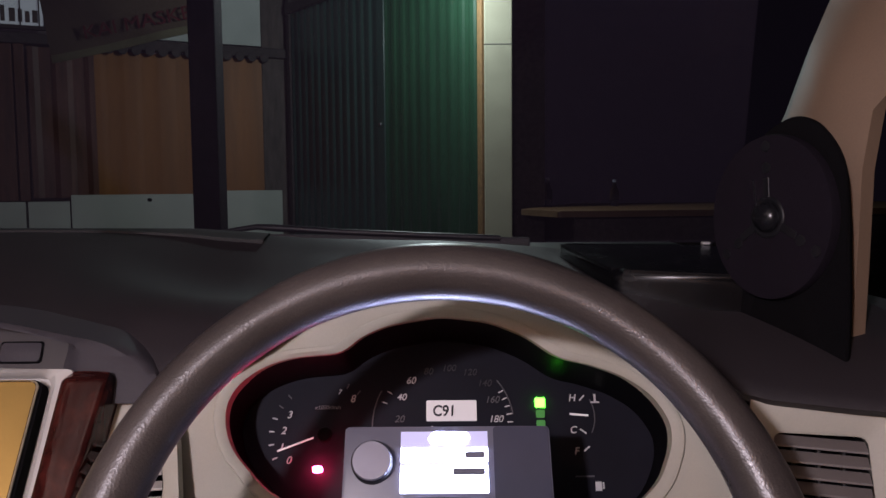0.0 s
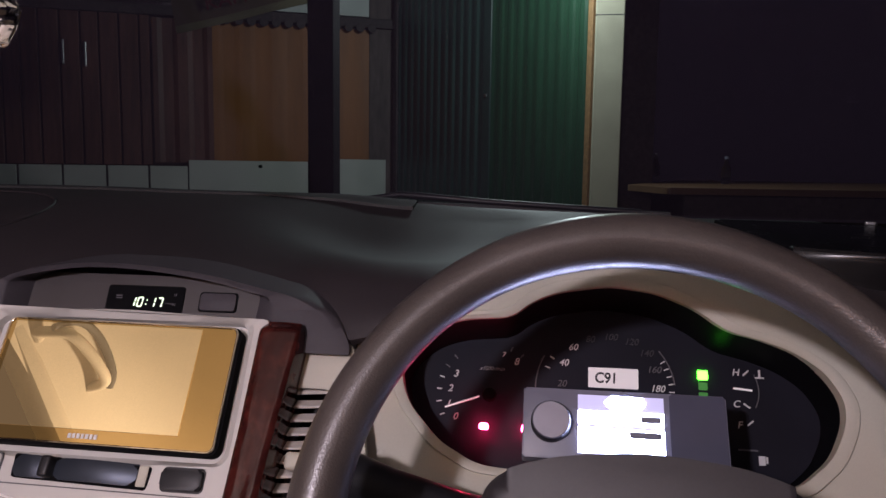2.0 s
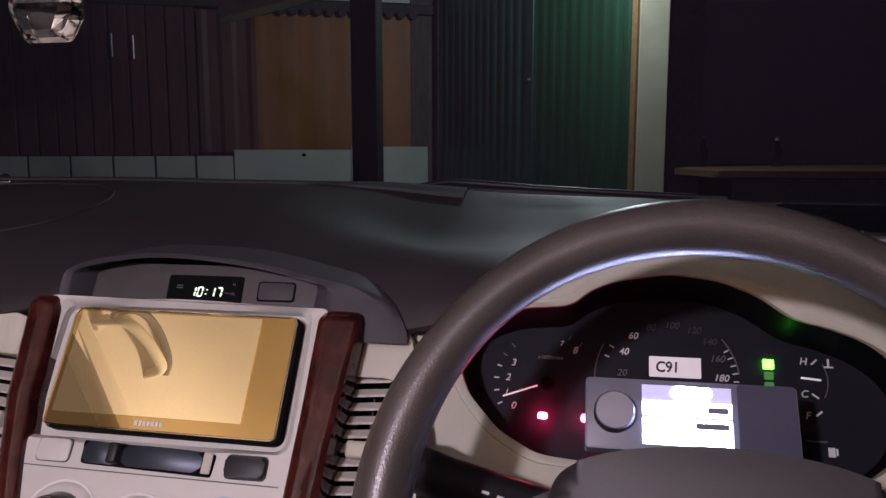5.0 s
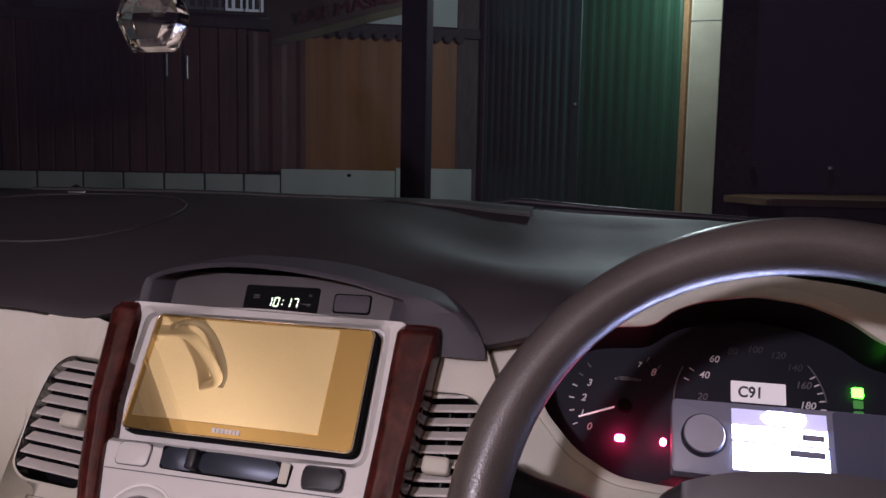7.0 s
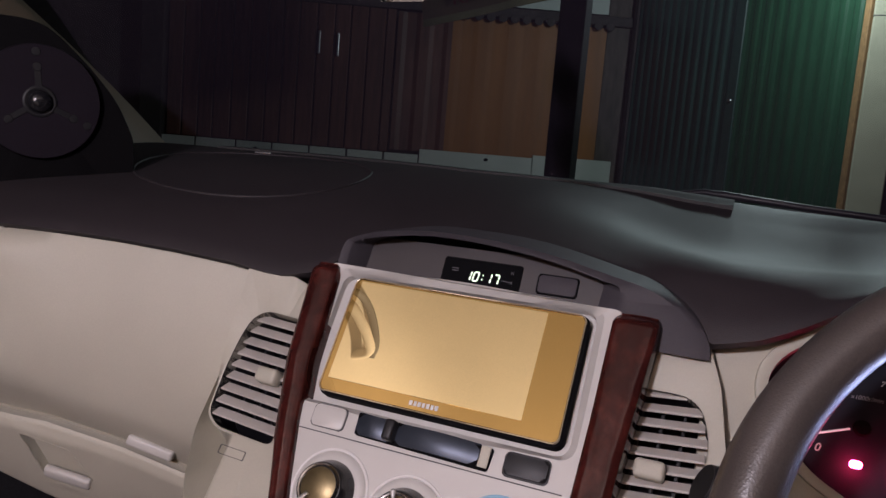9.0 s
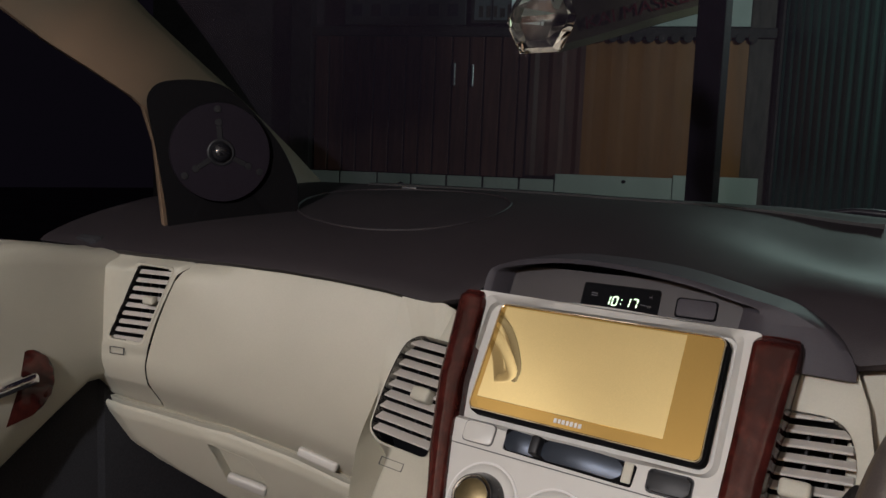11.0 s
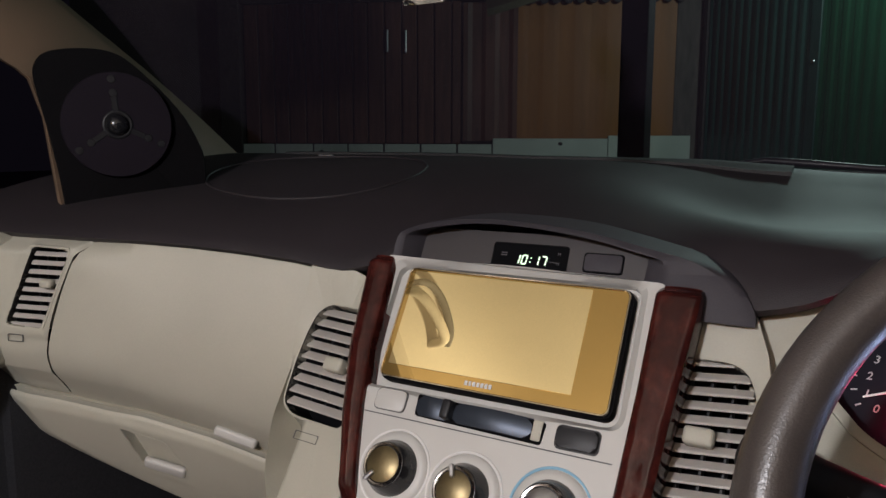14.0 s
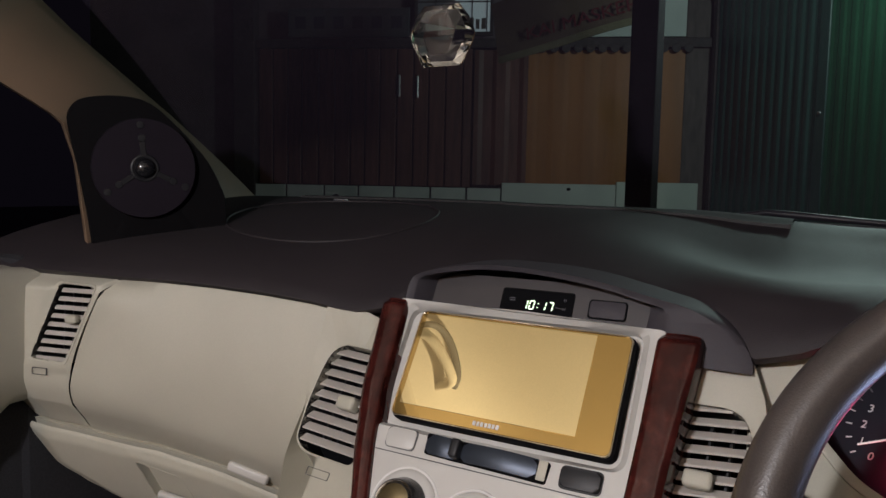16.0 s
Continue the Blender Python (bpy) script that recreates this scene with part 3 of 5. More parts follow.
# unseen black disc, added to block the cabin light from the lining above
dome = thing("lamp_shield", (-0.39, -0.54, 1.74), "unseen round black shield added over the cabin lamp, keeping light off the roof lining", "lamp")
part("shield_disc", lathe([(0.0, 0.034), (0.052, 0.032), (0.064, 0.026), (0.066, 0.030), (0.054, 0.038), (0.030, 0.060), (0.028, 0.160)], pose(-0.39, -0.54, 1.588), 40), BLACK, dome, smooth=40)
grab = thing("grab_handle", (-0.85, 0.08, 1.70), "beige grab handle on the passenger's roof rail", "handle")
part("grip", tube(chaikin([(-0.850, 0.212, 1.602), (-0.812, 0.212, 1.606), (-0.790, 0.204, 1.614), (-0.782, 0.160, 1.628), (-0.780, 0.112, 1.640), (-0.788, 0.062, 1.655), (-0.835, 0.048, 1.655)]), 0.0095, 12), LINING, grab, smooth=60)
for y, z in ((0.205, 1.605), (0.048, 1.655)):
    part("mount", box((0.024, 0.026, 0.022), pose(-0.846, y, z), 0.007), LINING, grab)
# the grip's shadow on the lining, built as a dark strip
part("grip_shadow", tube(chaikin([(-0.804, 0.226, 1.600), (-0.798, 0.214, 1.632), (-0.792, 0.190, 1.658), (-0.788, 0.152, 1.673), (-0.787, 0.105, 1.678), (-0.789, 0.062, 1.676), (-0.800, 0.040, 1.668)]), 0.0075, 10, squash=0.6), RUBBER, grab, "dark strip modelled as the grip's shadow on the lining", smooth=60)

# ---- dashboard ----
# where the top pad's lip and its far edge run: x, lip y, lip z, far y, far z
LIP = [(-1.02, 0.47, 1.192, 0.90, 1.262), (-0.90, 0.482, 1.191, 0.95, 1.262), (-0.80, 0.508, 1.188, 0.97, 1.262), (-0.75, 0.5265, 1.1863, 0.975, 1.262), (-0.70, 0.545, 1.1832, 0.98, 1.262),
       (-0.65, 0.561, 1.1788, 0.98, 1.2615), (-0.60, 0.577, 1.1725, 0.98, 1.261), (-0.558, 0.589, 1.1642, 0.98, 1.260), (-0.525, 0.605, 1.170, 0.98, 1.259), (-0.50, 0.645, 1.197, 0.98, 1.259),
       (-0.40, 0.65, 1.2145, 0.98, 1.258), (-0.30, 0.645, 1.2045, 0.98, 1.257), (-0.25, 0.63, 1.189, 0.97, 1.254), (-0.197, 0.588, 1.166, 0.96, 1.251),
       (-0.168, 0.588, 1.173, 0.96, 1.249), (-0.142, 0.592, 1.185, 0.955, 1.248), (-0.10, 0.622, 1.206, 0.95, 1.247), (-0.05, 0.645, 1.222, 0.95, 1.2455),
       (0.0, 0.652, 1.228, 0.945, 1.245), (0.06, 0.650, 1.226, 0.93, 1.242), (0.12, 0.628, 1.212, 0.92, 1.238), (0.17, 0.595, 1.188, 0.91, 1.232),
       (0.214, 0.56, 1.163, 0.89, 1.224), (0.273, 0.53, 1.163, 0.84, 1.218), (0.36, 0.50, 1.163, 0.78, 1.21)]


def pad_point(x, v):
    yl, zl, yf, zf = lerp_table(LIP, x)
    rise = 1 - (1 - v) ** 2.4
    hump = math.exp(-((x + 0.38) / 0.17) ** 2)
    # driver's side: a broad rounded lip, a hollow behind it, then an even slope to the glass
    zc = max(1.2145 - zl, 0.004)
    soft = [float(np.interp(v + k, [0, 0.10, 0.20, 0.30, 0.38, 0.48, 0.60, 1.0], [0, 0.62 * zc, 0.96 * zc, zc, zc - 0.004, zc - 0.007, zc - 0.004, zf - zl])) for k in (-0.06, -0.03, 0.0, 0.03, 0.06)]
    hollow = zl + (sum(soft) / 5 if 0.05 < v < 0.94 else (0.7 * zc * v / 0.10 if v < 0.5 else (zf - zl) * (v - 0.03 * (1 - v))))
    w = math.exp(-((x + 0.10) / 0.23) ** 4)
    z = (zl + (zf - zl) * rise) * (1 - w) + hollow * w
    z -= 0.010 * math.exp(-((x + 0.80) / 0.20) ** 2) * math.exp(-((v - 0.45) / 0.30) ** 2)
    y = yl + (yf - yl) * (v ** (1.15 - 0.1 * hump))
    return (x, y, z)


dash = thing("dashboard", (-0.36, 0.7, 0.9), "two-tone car dashboard, dark grey vinyl top over beige panels", "dashboard")
XS = [-1.02 + 1.38 * i / 92 for i in range(93)]
VS = [(i / 22) ** 1.25 for i in range(23)]
rows = []
for x in XS:
    _, zl, _, _ = lerp_table(LIP, x)
    yl = lerp_table(LIP, x)[0]
    rows.append([(x, yl + 0.030, zl - 0.012), (x, yl + 0.006, zl - 0.007), (x, yl, zl - 0.002)] + [pad_point(x, v) for v in VS[1:]] + [(x, lerp_table(LIP, x)[2] + 0.02, 1.20)])
part("top_pad", grid(rows), PAD, dash, "dark grey-brown vinyl top pad, softly worn", smooth=50)

# passenger panel: a bulging beige skin from the lip down to the glove box line
def skin(x, t):
    """t: 0 at the lip, 1 at the lower roll."""
    yl, zl, _, _ = lerp_table(LIP, x)
    zlow = float(np.interp(x, [-1.02, -0.93, -0.864, -0.769, -0.699, -0.60, -0.50], [1.025, 1.023, 1.018, 1.007, 0.989, 0.958, 0.930]))
    z = (zl - 0.006) + (zlow - zl) * t
    k = ease((-0.74 - x) / 0.06)
    bulge = 0.022 * math.sin(math.pi * min(t * 0.95 + 0.05, 1)) * (1 - k) + 0.019 * ease(t / 0.08) * (1 - ease((t - 0.62) / 0.38)) * k - 0.014 * max(0, t - 0.80) / 0.20
    return (x, yl + 0.004 - bulge + 0.004 * t, z)


def skin_sheet(x0, x1, t0, t1, nx=24, nt=18, proud=0.0, edge=0.002, lean=0.0):
    rows = []
    for i in range(nx + 1):
        row = []
        for j in range(nt + 1):
            s, t = i / nx, j / nt
            p = Vector(skin(x0 + (lean * (1 - (1 - t) ** 2) - 0.012 * t) * (1 - s) + (x1 - x0) * s, t0 + (t1 - t0) * t))
            fall = min(s * (x1 - x0), (1 - s) * (x1 - x0), (t * (t1 - t0)) * 0.15, ((1 - t) * (t1 - t0)) * 0.15)
            p.y += edge * (1 - ease(fall / 0.006)) - proud
            row.append(p)
        rows.append(row)
    return shell(rows, 0.02, (0, 1, 0))


part("airbag_panel", skin_sheet(-0.797, -0.584, 0.0, 1.0, lean=-0.046), BEIGE, dash, "bulging beige passenger panel", smooth=50)

# end panel with the outer vent
ENDM = plane_at((-0.852, 0.4815, 1.133), (1.0, 0.23, 0.0), (0.0, 0.06, 1.0))


def vent(name, m, outline, slats, slat_len, label, tab=None, tilt=24, depth=0.035, sk=0.0, shade=BEIGE_SLAT, group="dashboard vents", wide=0.010):
    """An air vent: dark well, slats across, a thumb tab. outline in the frame's plane; slats: heights; slat_len: per height the two ends."""
    t = thing(name, m.translation, label, "air vent", group)
    part("well", solid(outline, 0.003, m @ pose(0, 0, -depth)), MATTE, t)
    n = len(outline)
    walls = grid([[m @ Vector((x, y, 0.0)) for x, y in outline], [m @ Vector((x, y, -depth)) for x, y in outline]], True)
    part("throat", walls, BLACK, t)
    for h, (a, b) in zip(slats, slat_len):
        part("slat", box((b - a, wide, 0.0022), m @ pose((a + b) / 2, h, -0.006, tilt - 90 + 25, 0, sk), 0.0009, 1), shade, t)
    for k in range(3):
        xx = slat_len[len(slats) // 2][0] + (k + 1) * (slat_len[len(slats) // 2][1] - slat_len[len(slats) // 2][0]) / 4
        part("vane", box((0.0018, (slats[0] - slats[-1]) * 0.9, 0.012), m @ pose(xx, (slats[0] + slats[-1]) / 2, -0.022)), BLACK, t)
    if tab:
        part("thumb_tab", box((0.014, 0.0090, 0.010) if wide < 0.007 else (0.0205, 0.0128, 0.013), m @ pose(tab[0], tab[1], 0.0), 0.003, 3), BEIGE, t, smooth=40)
    return t


def plate(name, outer, hole, c, m, thick, material, parent, label="", lip=0.002, slope=0.0):
    return part(name, ring_plate(outer, hole, thick, c, m, 72, lip, slope), material, parent, label, smooth=35)


ev = smooth_poly([(-0.002, 0.044), (0.043, 0.042), (0.005, -0.039), (-0.039, -0.037)], 0.006)


def inside(outline, u, v):
    hit, n = False, len(outline)
    for i in range(n):
        (x1, y1), (x2, y2) = outline[i], outline[i - 1]
        if (y1 > v) != (y2 > v) and u < (x2 - x1) * (v - y1) / (y2 - y1) + x1:
            hit = not hit
    return hit


bm, back = bmesh.new(), ENDM.inverted()
nx, nt = 60, 80
vs = []
for i in range(nx + 1):
    col = []
    for j in range(nt + 1):
        s, t = i / nx, j / nt
        k = 1 - (1 - t) ** 2
        xl, xr = -0.916 - 0.030 * k - 0.010 * t, -0.7982 - 0.046 * k - 0.012 * t
        p = Vector(skin(xl + (xr - xl) * s, t))
        p.y += 0.020 * (1 - ease(s / 0.10)) + 0.0015 * (1 - ease((1 - s) / 0.03)) + 0.004 * (1 - ease(min(t, 1 - t) / 0.04))
        q = back @ p
        du, dv = abs(q.x - 0.002 - 0.46 * q.y) - 0.022, abs(q.y) - 0.041
        p -= ENDM.to_3x3() @ Vector((0, 0, q.z)) * (1 - ease(max(du, dv, 0.0) / 0.012))
        col.append(bm.verts.new(p))
    vs.append(col)
for i in range(nx):
    for j in range(nt):
        q = [vs[i][j], vs[i + 1][j], vs[i + 1][j + 1], vs[i][j + 1]]
        c = back @ (sum((p.co for p in q), Vector()) / 4)
        if not inside(ev, c.x, c.y):
            bm.faces.new(q)
part("end_panel", bm, BEIGE, dash, "beige end panel round the outer vent", smooth=50)
ev_out = [(x + (0.0025 if x > 0.002 + v * 0.46 else -0.0025), v + (0.0025 if v > 0 else -0.0025)) for x, v in ev]
plate("vent_rim", ev_out, ev, (0, 0.0), ENDM @ pose(0, 0, 0.0006), 0.014, BEIGE, dash)
hs = [0.0365 - 0.0092 * k for k in range(9)]
vent("side_vent", ENDM, ev, hs, [(h * 0.46 - 0.0208, h * 0.46 + 0.0238) for h in hs], "beige slatted air vent at the dashboard's end", (0.0150, 0.0075), wide=0.0056)
part("vent_mark", ring_plate(rounded(0.0190, 0.0075, 0.001, -0.026, -0.0500), rounded(0.0178, 0.0063, 0.001, -0.026, -0.0500), 0.001, (-0.026, -0.0500), ENDM @ pose(0, 0, 0.0008), 24), GROUT, dash)

# lower panel and glove box
def lower(x, t):
    _, y0, z0 = skin(x, 1.0)
    y0, z0 = y0 - 0.012, z0 + 0.002
    return (x, y0 - 0.012 * math.sin(math.pi * t) + 0.15 * t + 0.05 * t * t, z0 - 0.30 * t)


def left_end(t):
    return float(np.interp(t, [0.0, 0.17, 0.26, 0.33, 0.45, 1.0], [-0.955, -0.935, -0.885, -0.830, -0.75, -0.55]))


rows = [[lower(left_end(j / 16) + (-0.50 - left_end(j / 16)) * i / 20, j / 16) for j in range(17)] for i in range(21)]
part("lower_panel", shell([[(p[0], p[1] + 0.008, p[2]) for p in r] for r in rows], 0.02, (0, 1, 0)), BEIGE, dash, "beige lower panel under the roll", smooth=50)
lid_m = plane_at((-0.7641, 0.5540, 0.9370), (0.900, 0.362, -0.243), (0.359, -0.297, 0.885))
rec = smooth_poly([(-0.049, 0.041), (0.001, 0.039), (0.025, 0.008), (0.024, -0.007), (-0.022, -0.007)], 0.004)
bm, back, vs = bmesh.new(), lid_m.inverted(), []
for i in range(91):
    col = []
    for j in range(61):
        s, t = i / 90, j / 60
        x = (left_end(0.012 + 0.5 * t) + 0.012 + 0.02 * t) * (1 - s) - 0.588 * s
        p = Vector(lower(x, 0.012 + 0.5 * t))
        fall = min(s, 1 - s, t, 1 - t) * 0.3
        p.y += 0.003 * (1 - ease(fall / 0.006)) - 0.004 * ease(fall / 0.03)
        q = back @ p
        flat = 1 - ease(max(abs(q.x + 0.012) - 0.040, abs(q.y - 0.016) - 0.028, 0.0) / 0.010)
        p -= lid_m.to_3x3() @ Vector((0, 0, q.z)) * flat
        col.append(bm.verts.new(p))
    vs.append(col)
for i in range(90):
    for j in range(60):
        q = [vs[i][j], vs[i + 1][j], vs[i + 1][j + 1], vs[i][j + 1]]
        c = back @ (sum((p.co for p in q), Vector()) / 4)
        if not inside(rec, c.x, c.y):
            bm.faces.new(q)
glove = part("glove_box_lid", bm, BEIGE, dash, "closed beige glove box lid", smooth=50)
part("latch_recess", ring_plate([(x * 1.05 + 0.0005, 0.012 + (y - 0.012) * 1.07) for x, y in rec], rec, 0.014, (-0.008, 0.012), lid_m @ pose(0, 0, 0.0004), 48, 0.0012), BEIGE, glove, smooth=40)
part("latch_well", solid([(x * 1.04, 0.012 + (y - 0.012) * 1.05) for x, y in rec], 0.002, lid_m @ pose(0, 0, -0.0120, -6, 0, 0)), BEIGE, glove)
part("latch", box((0.047, 0.0130, 0.008), lid_m @ pose(0.0005, 0.0, -0.0010), 0.003, 3), PANEL, glove, "pale glove box latch", smooth=40)
cut_m = plane_at((-0.668, 0.5595, 0.987), (0.94, 0.33, -0.30), (0.0, 0.1, 1.0))
part("notch_block", box((0.046, 0.0105, 0.010), cut_m @ pose(0, 0, -0.0055), 0.003, 3), PANEL, dash, "pale insert at the panel's lower roll", smooth=40)

# black strip with the windscreen outlets along the far edge, its squared end on the driver's side
rows = []
for i in range(41):
    x = -0.90 + 0.695 * i / 40
    yf, zf = lerp_table(LIP, x)[2:]
    w = 0.034
    row = []
    for k in range(6):
        y = yf - w + (w + 0.01) * k / 5
        v = min((max(y - lerp_table(LIP, x)[0], 0.0) / (yf - lerp_table(LIP, x)[0])) ** (1 / 1.15), 1.0)
        row.append((x, y, max(pad_point(x, v)[2] + 0.003, zf - 0.001 - (yf - y) * 0.10) if 0 < k < 5 else pad_point(x, v)[2] - 0.004))
    row.insert(1, (x, yf - w + 0.002, row[1][2] - 0.0006))
    rows.append(row)
part("defroster_strip", grid(rows), RUBBER, dash, "dark rubber strip along the windscreen", smooth=40)
# raised oval rim on the passenger side of the top
pts = []
for i in range(72):
    a = 2 * math.pi * i / 71
    x, y = -0.72 + 0.137 * math.cos(a), 0.765 + 0.122 * math.sin(a)
    yl, _, yf, _ = lerp_table(LIP, x)
    pts.append(Vector(pad_point(x, ((y - yl) / (yf - yl)) ** (1 / 1.15))) + Vector((0, 0, 0.0004)))
# metal sliver added where the strip shows a glint
part("strip_glint", box((0.022, 0.004, 0.003), pose(-0.800, 0.887, 1.2605, 0, 0, 14), 0.001), SATIN, dash, "small metal sliver added for a glint")
part("rim_line", tube(pts, 0.0016, 8), PAD, dash, "raised moulded line on the pad", smooth=60)

# flat black case lying beside the driver's pod
case = thing("flat_case", (0.21, 0.76, 1.20), "flat glossy black case lying on the dashboard", "case")
case_m = pose(0.20, 0.76, 1.2405, 3.4, 0, 0)
part("body", solid(smooth_poly([(-0.072, 0.100), (-0.051, -0.072), (0.060, -0.110), (0.090, -0.060), (0.083, 0.078)], 0.008), 0.032, case_m, 0.010, 4), shader("black_case_plastic", (0.004, 0.004, 0.005), 0.25, spec=0.4, stain=0.1, stain_size=30), case, "glossy black shell", smooth=40)
part("clasp", box((0.012, 0.005, 0.006), case_m @ pose(0.078, 0.078, 0.001, 0, 0, -15), 0.0025), SATIN, case, "small metal clasp")

# ---- centre stack ----
PM = plane_at((-0.378, 0.553, 1.132), (1, 0, 0), (0, 0.537, 0.843))
stack = thing("centre_stack", (-0.378, 0.6, 0.9), "beige centre stack with burl wood trims and round controls", "console")
outer = smooth_poly([(-0.122, 0.0592), (0.122, 0.0557), (0.117, -0.10), (0.106, -0.235), (-0.072, -0.235), (-0.088, -0.145), (-0.117, -0.04)], 0.006)
plate("faceplate", outer, rounded(0.2125, 0.1075, 0.010, -0.0025, -0.0005), (-0.002, 0.0), PM @ pose(0, 0, 0.001), 0.016, PANEL, stack, "beige faceplate", lip=0.006, slope=0.004)
part("recess_floor", solid(rounded(0.2200, 0.1150, 0.010, -0.0025, -0.0005), 0.002, PM @ pose(0, 0, -0.0135)), PANEL, stack, "beige floor of the head unit's recess")
part("seam_line", box((0.2060, 0.0008, 0.0006), PM @ pose(0.0033, -0.0782, 0.0009, 0, 0, -0.55)), GROUT, stack)


def wood(pin, pout, top, foot, name):
    """A convex strip between two edges, each a table of (v, u), from its top to its rounded foot."""
    rows = []
    n = 56
    for i in range(n + 1):
        v = top + (foot - top) * (0.5 - 0.5 * math.cos(math.pi * i / n))
        a, b = lerp_table(pin, v)[0], lerp_table(pout, v)[0]
        k = min(ease((top - v) / 0.009), ease((v - foot) / 0.012))
        width = 0.84 + 0.16 * math.sqrt(k)
        c = a + (b - a) * 0.5
        row = []
        for j in range(17):
            q = 0.5 - 0.5 * math.cos(math.pi * j / 16)
            row.append(PM @ Vector((c + (b - a) * (q - 0.5) * width, v, -0.010 + (0.010 + 0.009 * (0.25 + 0.75 * k)) * math.sin(math.pi * (0.04 + 0.92 * q)) ** 0.13)))
        rows.append([PM @ Vector((c - (b - a) * 0.5 * width, v, -0.03))] + row + [PM @ Vector((c + (b - a) * 0.5 * width, v, -0.03))])
    bm = grid(rows)
    for r in (rows[0], rows[-1]):
        bm.faces.new([bm.verts.new(p) for p in r])
    bmesh.ops.remove_doubles(bm, verts=bm.verts, dist=1e-6)
    return part(name, bm, WOOD, stack, "glossy dark red burl wood trim", smooth=50)


wood([(-0.150, -0.0780), (-0.115, -0.0880), (-0.072, -0.0985), (-0.025, -0.1070), (0.058, -0.1115)], [(-0.150, -0.0945), (-0.134, -0.0985), (-0.118, -0.1030), (-0.084, -0.1140), (-0.028, -0.1275), (0.058, -0.1355)], 0.0575, -0.148, "wood_trim")
wood([(-0.24, 0.1010), (-0.0987, 0.1115), (-0.029, 0.1145), (0.055, 0.1160)], [(-0.24, 0.1250), (-0.0932, 0.1362), (-0.0283, 0.1410), (0.0083, 0.1445), (0.055, 0.1485)], 0.0535, -0.238, "wood_trim")

# slider slot, buttons, knobs
part("slot", solid(smooth_poly([(-0.0525, -0.0565), (0.0550, -0.0600), (0.0535, -0.0765), (-0.0505, -0.0735)], 0.0025), 0.002, PM @ pose(0, 0, 0.0010)), MATTE, stack)
slot_m = PM @ pose(0, 0, 0, 0, 0, -0.9)
DRUM = shader("slider_drum", (0.045, 0.055, 0.074), 0.40, 0.6, stain=0.05, stain_size=60)


def drum(u0, u1, bow, tip):
    """A brushed strip in the slot that bows outward along its length."""
    rows = []
    for i in range(21):
        k = i / 20
        rows.append([slot_m @ Vector((u0 + (u1 - u0) * k, -0.0657 + 0.0078 * (j / 6 - 1), 0.0012 + bow * math.sin(math.pi * k) ** 1.2 + tip * k - 0.0012 * (j / 6 - 1) ** 2)) for j in range(13)])
    return part("slider_drum", shell(rows, 0.002, slot_m.to_3x3() @ Vector((0, 0, -1))), DRUM, stack, "brushed blue-grey slider strip", smooth=60)


drum(-0.0505, -0.0235, 0.0022, 0.0010)
slot = drum(-0.0195, 0.0460, 0.0042, 0.0)
part("slider_tab", box((0.0080, 0.0150, 0.012), slot_m @ pose(-0.0215, -0.0655, 0.004), 0.002, 3), BLACK, slot, "black thumb tab", smooth=40)
part("slot_end", box((0.0075, 0.0150, 0.003), slot_m @ pose(0.0502, -0.0660, 0.0002), 0.001), BEIGE, stack)
part("button", solid(rounded(0.0325, 0.0175, 0.004, 0.0795, -0.0675), 0.003, PM @ pose(0, 0, 0.0006)), BLACK, stack)
part("button", solid(rounded(0.0300, 0.0150, 0.0035, 0.0795, -0.0675), 0.006, PM @ pose(0, 0, 0.0048), 0.0018, 3), BLACK, stack, "black push button", smooth=50)
part("blank_cover", solid(rounded(0.0282, 0.0176, 0.004, -0.0752, -0.0653), 0.003, PM @ pose(0, 0, 0.0014)), GROUT, stack)
part("blank_cover", solid(rounded(0.0268, 0.0162, 0.0036, -0.0752, -0.0653), 0.003, PM @ pose(0, 0, 0.0022), 0.0006), PANEL, stack, smooth=40)
RING_W = shader("pale_ring_print", (0.68, 0.67, 0.65), 0.5)
RING_B = shader("blue_ring_print", (0.20, 0.40, 0.55), 0.5)
# gold reflected in two of the metal faces is put into their colour
KNOBFACE = shader("knob_face_gold_reflection", (0.21, 0.165, 0.085), 0.40, 0.85, grain=0.06, grain_size=400)
for ku, kv, ang, ringm in ((-0.0562, -0.1158, 231, RING_W), (0.0048, -0.1210, 108, RING_W), (0.0703, -0.1188, 250, RING_B)):
    km = PM @ pose(ku, kv, 0)
    part("dial_ring", lathe([(0.0284, 0.0), (0.0290, 0.0009), (0.0302, 0.0009), (0.0308, 0.0)], km, 56), ringm, stack, "pale printed ring" if ringm == RING_W else "light blue printed ring", smooth=50)
    part("dial_dish", lathe([(0.0283, 0.0004), (0.0270, 0.0018), (0.0240, 0.0028), (0.0215, 0.0030)], km, 56), PANEL, stack, smooth=60)
    kn = part("knob", lathe([(0.0212, 0.0), (0.0210, 0.005), (0.0198, 0.0075), (0.0172, 0.0170), (0.0166, 0.0180), (0.0140, 0.0184), (0.0, 0.0184)], km, 48), GLOSS, stack, "black rotary knob", smooth=40)
    part("rim", lathe([(0.0137, 0.0178), (0.0141, 0.0194), (0.0152, 0.0196), (0.0161, 0.0182)], km, 48), RINGM, kn, smooth=60)
    part("face", lathe([(0.0136, 0.0182), (0.0128, 0.0188), (0.0, 0.0194)], km, 40), KNOBFACE if ringm == RING_W else SATIN, kn, "gold-grey knob face", smooth=60)
    part("pointer", box((0.0095, 0.0034, 0.0045), km @ pose(0, 0, 0.0196, 0, 0, ang) @ pose(0.0128, 0, 0), 0.0012, 2), SATIN, kn)

